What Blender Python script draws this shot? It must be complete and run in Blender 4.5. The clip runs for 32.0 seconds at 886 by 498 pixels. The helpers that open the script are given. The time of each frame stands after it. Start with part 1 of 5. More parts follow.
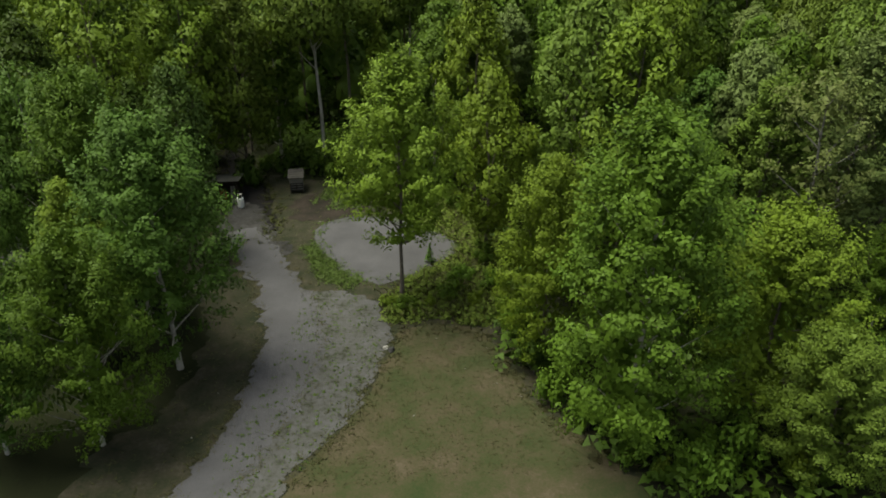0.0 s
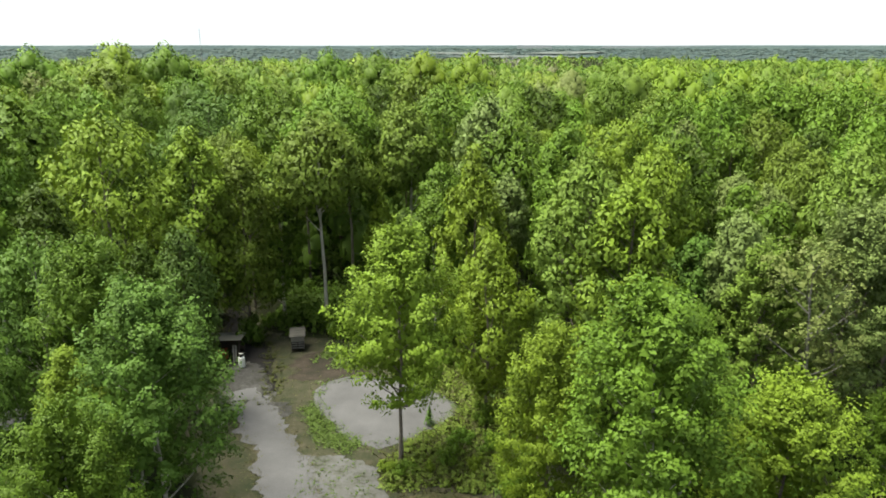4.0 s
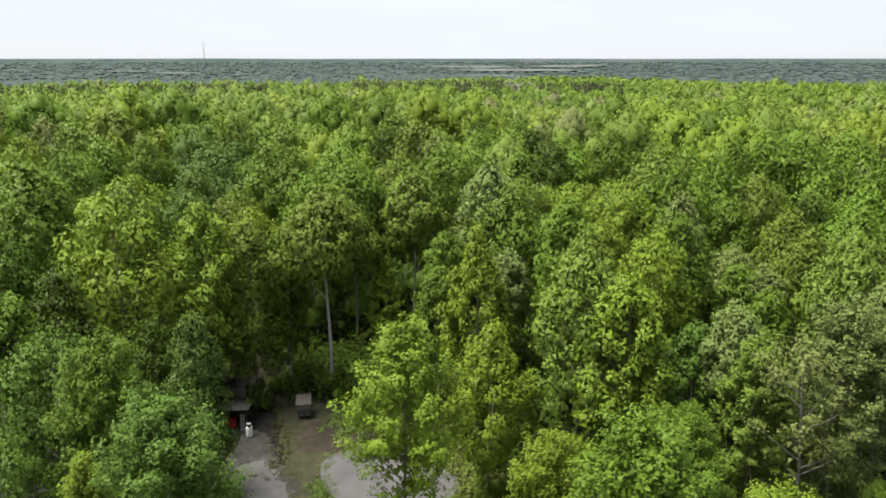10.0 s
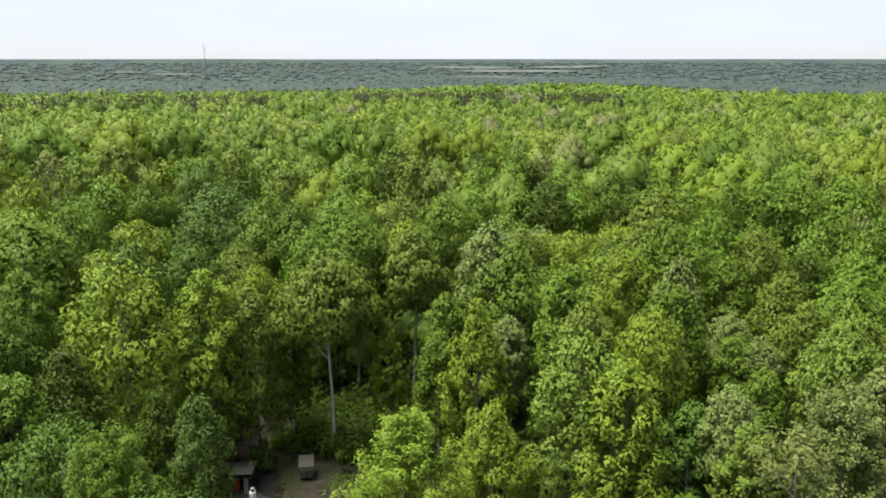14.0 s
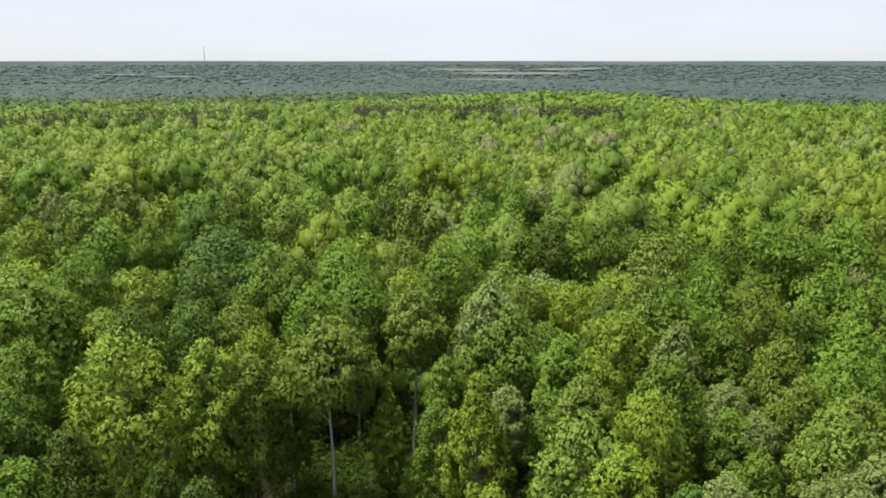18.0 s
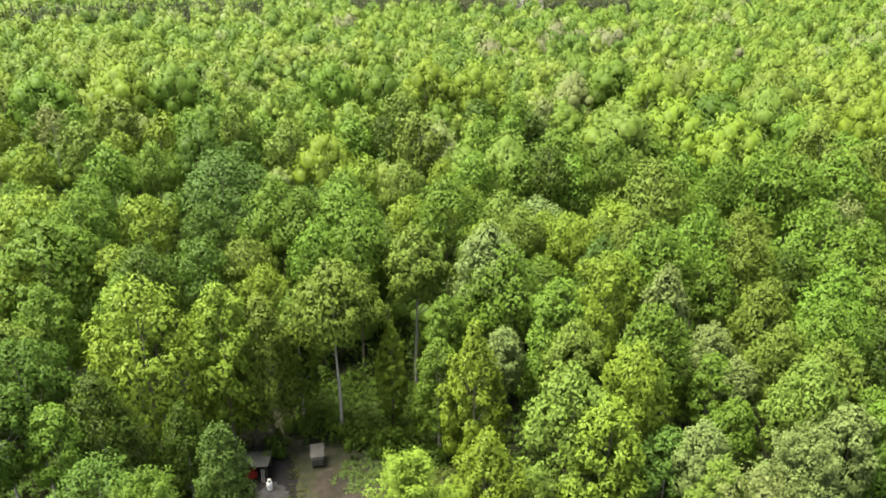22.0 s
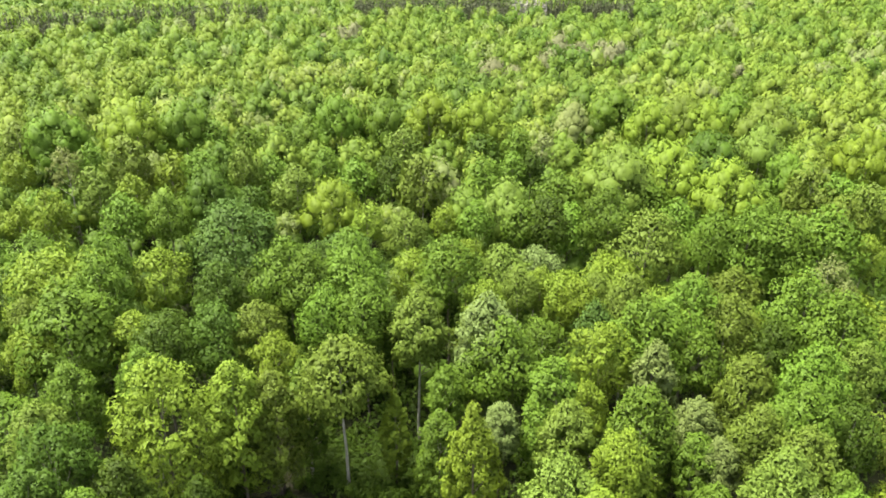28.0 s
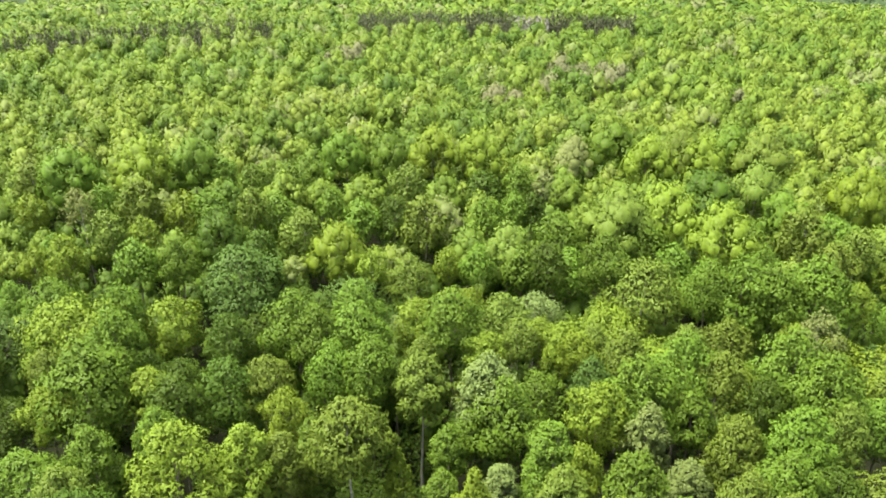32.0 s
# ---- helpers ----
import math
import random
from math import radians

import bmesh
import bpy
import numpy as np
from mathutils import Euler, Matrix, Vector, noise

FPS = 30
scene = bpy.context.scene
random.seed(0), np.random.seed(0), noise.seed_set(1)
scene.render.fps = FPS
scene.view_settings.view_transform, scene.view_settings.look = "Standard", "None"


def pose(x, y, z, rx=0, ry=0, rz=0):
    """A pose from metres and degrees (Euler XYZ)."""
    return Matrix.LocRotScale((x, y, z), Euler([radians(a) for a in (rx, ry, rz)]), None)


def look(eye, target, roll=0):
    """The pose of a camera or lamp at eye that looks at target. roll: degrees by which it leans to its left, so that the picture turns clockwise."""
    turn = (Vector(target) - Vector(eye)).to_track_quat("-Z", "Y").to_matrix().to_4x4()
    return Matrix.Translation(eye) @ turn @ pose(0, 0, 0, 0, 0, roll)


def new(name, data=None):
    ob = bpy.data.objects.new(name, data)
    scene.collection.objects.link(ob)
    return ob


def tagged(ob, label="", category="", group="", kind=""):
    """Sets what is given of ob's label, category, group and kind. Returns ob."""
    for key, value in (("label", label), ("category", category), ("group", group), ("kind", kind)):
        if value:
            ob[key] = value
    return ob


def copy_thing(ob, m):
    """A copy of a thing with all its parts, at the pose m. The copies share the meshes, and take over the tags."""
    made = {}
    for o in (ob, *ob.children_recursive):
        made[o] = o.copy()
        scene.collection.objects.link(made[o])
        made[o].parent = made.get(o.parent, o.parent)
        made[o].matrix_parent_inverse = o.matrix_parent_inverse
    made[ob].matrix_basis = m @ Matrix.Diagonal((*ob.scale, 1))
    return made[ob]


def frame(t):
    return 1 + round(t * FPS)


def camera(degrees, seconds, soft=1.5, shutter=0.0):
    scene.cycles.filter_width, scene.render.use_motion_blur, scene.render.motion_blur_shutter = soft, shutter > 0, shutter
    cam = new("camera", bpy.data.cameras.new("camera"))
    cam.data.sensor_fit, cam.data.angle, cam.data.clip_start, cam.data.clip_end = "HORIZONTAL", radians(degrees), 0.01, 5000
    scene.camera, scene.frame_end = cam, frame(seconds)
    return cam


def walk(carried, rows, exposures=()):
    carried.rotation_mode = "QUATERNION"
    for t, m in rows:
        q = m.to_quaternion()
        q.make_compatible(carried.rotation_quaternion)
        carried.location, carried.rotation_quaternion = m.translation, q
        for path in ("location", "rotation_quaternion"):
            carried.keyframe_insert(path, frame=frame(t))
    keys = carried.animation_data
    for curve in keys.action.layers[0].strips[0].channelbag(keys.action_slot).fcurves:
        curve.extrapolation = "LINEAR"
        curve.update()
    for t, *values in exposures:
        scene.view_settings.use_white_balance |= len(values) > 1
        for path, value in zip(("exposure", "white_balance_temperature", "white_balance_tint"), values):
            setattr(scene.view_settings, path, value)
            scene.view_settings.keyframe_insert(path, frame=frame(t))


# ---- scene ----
# ------------------------------------------------------------------ camera
cam = camera(62.60, 32.0, soft=1.8)
# seconds, x, y, z, pitch, yaw
ROWS = [
    (0, 0.000, 0.000, 26.200, -27.115, -0.306),
    (1, 0.035, -0.187, 26.459, -24.146, -0.271),
    (2, 0.041, -0.290, 26.886, -21.393, -0.285),
    (3, 0.032, -0.353, 27.191, -18.446, -0.308),
    (4, 0.046, -0.433, 27.636, -15.672, -0.272),
    (4.5, 0.057, -0.471, 27.968, -14.969, -0.247),
    (6.5, 0.020, -0.613, 29.468, -14.799, -0.150),
    (7, -0.003, -0.620, 29.948, -14.779, -0.143),
    (8, -0.043, -0.626, 30.997, -14.757, -0.125),
    (9, -0.024, -0.603, 32.172, -14.760, -0.103),
    (10, -0.036, -0.567, 33.432, -14.773, -0.079),
    (11, -0.015, -0.494, 34.825, -14.795, -0.063),
    (12, -0.021, -0.336, 36.465, -14.794, -0.056),
    (13, -0.051, -0.138, 38.093, -14.787, -0.056),
    (14, -0.053, 0.068, 39.714, -14.808, -0.045),
    (14.5, -0.046, 0.152, 40.516, -14.804, -0.039),
    (16.5, -0.008, 0.501, 43.817, -14.778, -0.039),
    (17, -0.026, 0.665, 44.609, -14.764, -0.043),
    (18, -0.060, 1.047, 46.103, -14.745, -0.057),
    (18.5, -0.053, 1.196, 46.771, -14.842, -0.063),
    (19, -0.033, 1.295, 47.488, -15.136, -0.066),
    (19.5, -0.012, 1.332, 48.251, -15.796, -0.069),
    (20, -0.002, 1.315, 49.010, -16.960, -0.068),
    (20.5, 0.003, 1.268, 49.769, -18.583, -0.062),
    (21, 0.012, 1.214, 50.519, -20.254, -0.049),
    (21.5, 0.018, 1.170, 51.294, -21.934, -0.022),
    (22, 0.034, 1.155, 52.129, -23.612, 0.003),
    (22.5, 0.065, 1.160, 53.016, -24.708, 0.021),
    (23, 0.095, 1.169, 53.913, -24.771, 0.039),
    (24, 0.128, 1.180, 55.527, -24.778, 0.087),
    (25, 0.149, 1.219, 57.255, -24.783, 0.155),
    (25.5, 0.165, 1.236, 58.142, -24.789, 0.191),
    (27.5, 0.274, 1.240, 61.925, -24.795, 0.300),
    (28, 0.296, 1.249, 62.893, -24.801, 0.329),
    (29, 0.319, 1.262, 64.908, -24.810, 0.396),
    (30, 0.328, 1.237, 67.056, -24.815, 0.452),
    (31, 0.299, 1.209, 69.182, -24.818, 0.516),
    (32, 0.295, 1.188, 71.200, -24.820, 0.568),
]
EXPOSURES = [(0.0, 0.1), (0.5, 1.15), (1.0, 1.76), (2.0, 1.95), (3.0, 1.92), (4.0, 1.22), (7.0, 0.98), (9.0, 0.94),
             (13.0, 0.94), (17.0, 0.84), (19.0, 0.84), (20.0, 0.95), (21.0, 1.36), (22.0, 1.6), (23.0, 1.62), (28.0, 1.63), (32.0, 1.58)]
EXPOSURES = [(t, e, 6500, 5 if t < 5 else 11) for t, e in EXPOSURES]
walk(cam, [(t, pose(x, y, z, 90 + p, 0, w)) for t, x, y, z, p, w in ROWS], EXPOSURES)

# ------------------------------------------------------------------ light
SUN_ELEV, SUN_AZ = 68.0, 284.0
world = bpy.data.worlds.new("sky")
scene.world = world
world.use_nodes = True
wn = world.node_tree.nodes
sky = wn.new("ShaderNodeTexSky")
sky.sky_type = 'NISHITA'
sky.sun_disc = False
sky.sun_elevation = radians(SUN_ELEV)
sky.sun_rotation = radians(SUN_AZ)
sky.air_density, sky.dust_density, sky.ozone_density = 0.9, 0.3, 2.0
wn["Background"].inputs[1].default_value = 0.064
wl = world.node_tree.links
# a thin, bright layer of high cloud over the blue
wtc, wmap, wnoise, wmix = (wn.new("ShaderNode" + k) for k in ("TexCoord", "Mapping", "TexNoise", "MixRGB"))
wmap.inputs["Scale"].default_value = (1.0, 1.0, 6.0)
wnoise.inputs["Scale"].default_value, wnoise.inputs["Detail"].default_value = 1.6, 4.0
wramp = wn.new("ShaderNodeMapRange")
wramp.inputs["From Min"].default_value, wramp.inputs["From Max"].default_value = 0.3, 0.68
wramp.inputs["To Min"].default_value, wramp.inputs["To Max"].default_value = 0.62, 1.0
wmix.inputs["Color2"].default_value = (7.5, 8.05, 8.8, 1)
wl.new(wtc.outputs["Generated"], wmap.inputs["Vector"])
wl.new(wmap.outputs[0], wnoise.inputs["Vector"])
wl.new(wnoise.outputs[0], wramp.inputs["Value"])
wl.new(wramp.outputs[0], wmix.inputs["Fac"])
wl.new(sky.outputs[0], wmix.inputs["Color1"])
wl.new(wmix.outputs[0], wn["Background"].inputs[0])
sun = new("sun", bpy.data.lights.new("sun", 'SUN'))
sun.data.energy, sun.data.angle, sun.data.color = 6.3, radians(38), (1.0, 0.95, 0.80)
ex, ey = math.sin(radians(SUN_AZ)), math.cos(radians(SUN_AZ))
ce, se = math.cos(radians(SUN_ELEV)), math.sin(radians(SUN_ELEV))
sun.matrix_world = look((ex * ce * 90, ey * ce * 90, se * 90), (0, 0, 0))


# ------------------------------------------------------------------ materials
def material(name):
    m = bpy.data.materials.new(name)
    m.use_nodes = True
    return m, m.node_tree.nodes, m.node_tree.links, m.node_tree.nodes["Principled BSDF"]


def ramp(nodes, stops):
    r = nodes.new("ShaderNodeValToRGB")
    while len(r.color_ramp.elements) < len(stops):
        r.color_ramp.elements.new(0.5)
    for e, (p, c) in zip(r.color_ramp.elements, stops):
        e.position, e.color = p, (*c, 1)
    return r


def noise_node(nodes, links, scale, detail=4.0, rough=0.6, coord="Object"):
    tc = nodes.new("ShaderNodeTexCoord")
    n = nodes.new("ShaderNodeTexNoise")
    n.inputs["Scale"].default_value, n.inputs["Detail"].default_value = scale, detail
    n.inputs["Roughness"].default_value = rough
    links.new(tc.outputs[coord], n.inputs["Vector"])
    return n


def math_node(nodes, links, op, a, b):
    m = nodes.new("ShaderNodeMath")
    m.operation = op
    for i, v in enumerate((a, b)):
        if isinstance(v, (int, float)):
            m.inputs[i].default_value = v
        else:
            links.new(v, m.inputs[i])
    return m.outputs[0]


def leaf_material(name, dark, light, spread=0.14, glow=0.16, tone=False, stops=None):
    """Foliage: colour varies by leaf, by tree and in slow patches; leaves let light through."""
    m, n, l, p = material(name)
    geo, info = n.new("ShaderNodeNewGeometry"), n.new("ShaderNodeObjectInfo")
    r = ramp(n, stops or [(0.0, dark), (1.0, light)])
    mix = math_node(n, l, 'MULTIPLY', geo.outputs["Random Per Island"], 0.2)
    mix = math_node(n, l, 'ADD', mix, math_node(n, l, 'MULTIPLY', info.outputs["Random"], 0.8))
    if tone:
        att = n.new("ShaderNodeAttribute")
        att.attribute_name = "tone"
        mix = math_node(n, l, 'ADD', math_node(n, l, 'MULTIPLY', geo.outputs["Random Per Island"], 0.2), math_node(n, l, 'MULTIPLY', att.outputs["Fac"], 0.8))
    l.new(mix, r.inputs[0])
    hsv = n.new("ShaderNodeHueSaturation")
    l.new(r.outputs[0], hsv.inputs["Color"])
    l.new(math_node(n, l, 'ADD', math_node(n, l, 'MULTIPLY', info.outputs["Random"], 0.022), 0.480), hsv.inputs["Hue"])
    l.new(math_node(n, l, 'ADD', math_node(n, l, 'MULTIPLY', geo.outputs["Random Per Island"], spread), 1 - spread / 2), hsv.inputs["Value"])
    l.new(hsv.outputs[0], p.inputs["Base Color"])
    p.inputs["Roughness"].default_value = 0.55
    p.inputs["Specular IOR Level"].default_value = 0.1
    tr, ms = n.new("ShaderNodeBsdfTranslucent"), n.new("ShaderNodeMixShader")
    l.new(hsv.outputs[0], tr.inputs[0])
    ms.inputs[0].default_value = glow
    l.new(p.outputs[0], ms.inputs[1])
    l.new(tr.outputs[0], ms.inputs[2])
    l.new(ms.outputs[0], n["Material Output"].inputs[0])
    return m


def mottled(name, stops, scale, rough=0.9, bump=0.3, fine=None, depth=0.02, shine=0.25):
    """A surface with slow blotches, fine grain and relief."""
    m, n, l, p = material(name)
    a = noise_node(n, l, scale, 5.0)
    b = noise_node(n, l, fine or scale * 12, 6.0, 0.7)
    mix = math_node(n, l, 'ADD', math_node(n, l, 'MULTIPLY', a.outputs[0], 0.6), math_node(n, l, 'MULTIPLY', b.outputs[0], 0.4))
    r = ramp(n, stops)
    l.new(mix, r.inputs[0])
    l.new(r.outputs[0], p.inputs["Base Color"])
    p.inputs["Roughness"].default_value = rough
    p.inputs["Specular IOR Level"].default_value = shine
    bn = n.new("ShaderNodeBump")
    bn.inputs["Strength"].default_value, bn.inputs["Distance"].default_value = bump, depth
    l.new(b.outputs[0], bn.inputs["Height"])
    l.new(bn.outputs[0], p.inputs["Normal"])
    return m


LEAF = {
    "maple": leaf_material("leaf_maple", (0.046, 0.098, 0.009), (0.096, 0.170, 0.018)),
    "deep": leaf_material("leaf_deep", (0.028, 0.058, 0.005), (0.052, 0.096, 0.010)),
    "yellow": leaf_material("leaf_yellow", (0.082, 0.143, 0.011), (0.132, 0.196, 0.020)),
    "grey": leaf_material("leaf_grey", (0.066, 0.112, 0.013), (0.110, 0.167, 0.025)),
    "blue": leaf_material("leaf_blue", (0.040, 0.088, 0.012), (0.072, 0.132, 0.020)),
    "faded": leaf_material("leaf_faded", (0.090, 0.122, 0.030), (0.138, 0.170, 0.054)),
    "silver": leaf_material("leaf_silver", (0.088, 0.134, 0.034), (0.132, 0.186, 0.054)),
    "dusky": leaf_material("leaf_dusky", (0.038, 0.078, 0.013), (0.060, 0.110, 0.019)),
    "spruce": leaf_material("leaf_spruce", (0.028, 0.060, 0.020), (0.056, 0.098, 0.034), glow=0.1),
}
WOODS = leaf_material("leaf_woods", (0.058, 0.106, 0.012), (0.166, 0.228, 0.025), 0.22, 0.22, tone=True,
                      stops=[(0.0, (0.040, 0.082, 0.012)), (0.25, (0.068, 0.122, 0.015)), (0.5, (0.098, 0.156, 0.019)), (0.72, (0.134, 0.190, 0.024)), (0.84, (0.124, 0.166, 0.048)), (0.98, (0.132, 0.142, 0.066))])
# greyed, bluish leaf colours that carry the haze over distant woods
WOODS_MID = leaf_material("leaf_woods_mixed_haze", (0.034, 0.066, 0.028), (0.070, 0.108, 0.040), 0.25, 0.3, tone=True)
WOODS_HAZED = leaf_material("leaf_woods_hazed", (0.037, 0.056, 0.054), (0.048, 0.070, 0.062), 0.25, 0.2, tone=True)
WEED = leaf_material("leaf_weed", (0.070, 0.122, 0.017), (0.140, 0.186, 0.036), 0.4, 0.3)
STRAW = leaf_material("dry_grass", (0.036, 0.042, 0.014), (0.074, 0.066, 0.032), 0.4, 0.2)
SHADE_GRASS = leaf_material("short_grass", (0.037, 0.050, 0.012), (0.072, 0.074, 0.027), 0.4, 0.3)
BARK = mottled("bark", [(0.3, (0.07, 0.055, 0.045)), (0.7, (0.19, 0.165, 0.14))], 3.0, 0.95, 0.8, 18)
BARK_GREY = mottled("bark_grey", [(0.3, (0.09, 0.085, 0.075)), (0.7, (0.22, 0.205, 0.185))], 2.5, 0.9, 0.6, 14)
BARK_PALE = mottled("bark_pale", [(0.3, (0.18, 0.165, 0.14)), (0.7, (0.42, 0.40, 0.36))], 2.5, 0.9, 0.5, 14)
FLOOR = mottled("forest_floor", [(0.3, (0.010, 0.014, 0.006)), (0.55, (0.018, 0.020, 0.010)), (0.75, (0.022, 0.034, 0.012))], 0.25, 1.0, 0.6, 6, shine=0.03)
# haze mixed into the colour of the far ground as well
HAZED_CANOPY = mottled("hazed_canopy", [(0.36, (0.026, 0.039, 0.042)), (0.45, (0.034, 0.050, 0.052)), (0.54, (0.043, 0.062, 0.060)), (0.66, (0.060, 0.078, 0.078))], 0.0042, 1.0, 0.6, 0.05, 4.0, 0.05)
LAWN = mottled("lawn", [(0.34, (0.020, 0.034, 0.009)), (0.46, (0.034, 0.039, 0.014)), (0.56, (0.052, 0.044, 0.024)), (0.69, (0.088, 0.070, 0.050))], 0.34, 1.0, 0.7, 9)
GREEN_GRASS = leaf_material("green_grass", (0.040, 0.078, 0.014), (0.082, 0.120, 0.028), 0.4, 0.2)
GRAVEL = mottled("gravel", [(0.25, (0.045, 0.044, 0.047)), (0.5, (0.068, 0.067, 0.071)), (0.75, (0.099, 0.097, 0.103))], 0.35, 0.95, 0.8, 22)
VERGE_MAT = mottled("stony_verge", [(0.37, (0.022, 0.026, 0.013)), (0.46, (0.056, 0.056, 0.051)), (0.60, (0.074, 0.073, 0.075))], 0.8, 1.0, 0.9, 3.5)
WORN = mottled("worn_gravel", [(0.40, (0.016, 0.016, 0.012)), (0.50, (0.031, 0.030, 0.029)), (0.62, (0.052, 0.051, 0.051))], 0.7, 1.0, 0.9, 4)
# soil and dirt colours lowered to hold the shade of overhanging trees
SHADED_SOIL = mottled("bare_soil_shaded", [(0.34, (0.012, 0.013, 0.007)), (0.48, (0.022, 0.018, 0.013)), (0.64, (0.040, 0.031, 0.024))], 0.6, 1.0, 0.9, 6)
SHADED_DIRT = mottled("dirt", [(0.25, (0.004, 0.004, 0.004)), (0.5, (0.008, 0.007, 0.007)), (0.75, (0.014, 0.012, 0.011))], 0.5, 1.0, 0.8, 14)
ROUGH = mottled("rough_grass", [(0.32, (0.010, 0.015, 0.006)), (0.45, (0.021, 0.024, 0.011)), (0.56, (0.036, 0.033, 0.020)), (0.70, (0.066, 0.057, 0.043))], 0.6, 1.0, 0.9, 5)


# ------------------------------------------------------------------ helpers
def mesh_np(name, v, f, mats=(), index=None, smooth=False, normals=None):
    """A mesh from arrays of vertices and of faces that all have the same number of corners."""
    me = bpy.data.meshes.new(name)
    v, f = np.asarray(v, np.float32), np.asarray(f, np.int32)
    me.vertices.add(len(v))
    me.vertices.foreach_set("co", v.ravel())
    me.loops.add(f.size)
    me.loops.foreach_set("vertex_index", f.ravel())
    me.polygons.add(len(f))
    me.polygons.foreach_set("loop_start", np.arange(0, f.size, f.shape[1], dtype=np.int32))
    if index is not None:
        me.polygons.foreach_set("material_index", np.asarray(index, np.int32))
    me.update(calc_edges=True)
    for mt in mats:
        me.materials.append(mt)
    if smooth:
        me.polygons.foreach_set("use_smooth", np.ones(len(f), bool))
    if normals is not None:
        me.normals_split_custom_set_from_vertices(normals.tolist())
    return me


def part(name, me, mat, parent, label=""):
    """Links a mesh, or a bmesh, as one part under a thing or a part."""
    if isinstance(me, bmesh.types.BMesh):
        bm, me = me, bpy.data.meshes.new(name)
        bm.to_mesh(me)
        bm.free()
    if mat and not me.materials:
        me.materials.append(mat)
    ob = new(name, me)
    ob.parent = parent
    return tagged(ob, label)


def thing(name, m, label, category, group=""):
    ob = new(name)
    ob.empty_display_size = 0.3
    ob.matrix_basis = m
    return tagged(ob, label, category, group)


def unit(a):
    return a / np.maximum(np.linalg.norm(a, axis=-1, keepdims=True), 1e-9)


def cards(rng, c, nrm, size, corners=5, upright=0.0):
    """Leaf sprays: one small cupped polygon of uneven outline at each centre c, facing nrm."""
    n = len(c)
    h = unit(rng.normal(size=(n, 3)) + np.array([0, 0, 6.0 * upright]))
    u = unit(np.cross(nrm, h))
    w = np.cross(nrm, u)
    ang = np.linspace(0, 2 * np.pi, corners, endpoint=False)[None] + rng.uniform(-0.35, 0.35, (n, corners))
    rad = size[:, None] * rng.uniform(0.45, 1.05, (n, corners))
    lift = rng.uniform(-0.3, 0.15, (n, corners)) * size[:, None]
    v = (c[:, None] + u[:, None] * (np.cos(ang) * rad * (1 - 0.25 * upright))[..., None] + w[:, None] * (np.sin(ang) * rad * (1 + 0.4 * upright))[..., None] + nrm[:, None] * lift[..., None])
    base = np.arange(n)[:, None] * corners
    f = np.concatenate([base + np.array([[0, k, k + 1]]) for k in range(1, corners - 1)])
    return v.reshape(-1, 3), f


def tube(path, radii, sides=7):
    """A tapered tube along a path, closed at its ends."""
    path = np.asarray(path, float)
    v, f, k = [], [], len(path)
    for i in range(k):
        d = unit(path[min(i + 1, k - 1)] - path[max(i - 1, 0)])
        a = unit(np.cross(d, (0.31, 0.95, 0.05)))
        b = np.cross(d, a)
        for s in range(sides):
            q = 2 * np.pi * s / sides
            v.append(path[i] + radii[i] * (a * math.cos(q) + b * math.sin(q)))
    for i in range(k - 1):
        for s in range(sides):
            t = (s + 1) % sides
            f.append((i * sides + s, i * sides + t, (i + 1) * sides + t, (i + 1) * sides + s))
    return np.array(v), np.array(f)


def merge(pieces):
    vs, fs, o = [], [], 0
    for v, f in pieces:
        vs.append(v)
        fs.append(f + o)
        o += len(v)
    return np.concatenate(vs), np.concatenate(fs)


# ------------------------------------------------------------------ trees
PROFILE = {
    "round": lambda h: np.sqrt(np.clip(1 - (1.9 * h - 0.9) ** 2, 0.02, 1)),
    "vase": lambda h: np.clip(0.35 + 0.9 * h, 0, 1) * np.sqrt(np.clip(1.02 - h ** 3, 0.03, 1)),
    "full": lambda h: np.sqrt(np.clip(1 - h ** 2.8, 0.02, 1)) * np.clip(0.72 + 1.0 * h, 0, 1),
    "dome": lambda h: np.sqrt(np.clip(1 - h ** 2.2, 0.02, 1)) * np.clip(0.7 + 1.3 * h, 0, 1),
    "egg": lambda h: np.sqrt(np.clip(1 - h ** 1.55, 0.02, 1)) * np.clip(0.72 + 1.3 * h, 0, 1),
    "oval": lambda h: np.clip(np.sin(np.pi * np.clip(h * 0.86 + 0.12, 0, 1)), 0.08, 1),
}


ICO = bmesh.new()
bmesh.ops.create_icosphere(ICO, subdivisions=1, radius=1.0)
ICO_V = np.array([v.co[:] for v in ICO.verts])
ICO_F = np.array([[v.index for v in f.verts] for f in ICO.faces])
ICO.free()


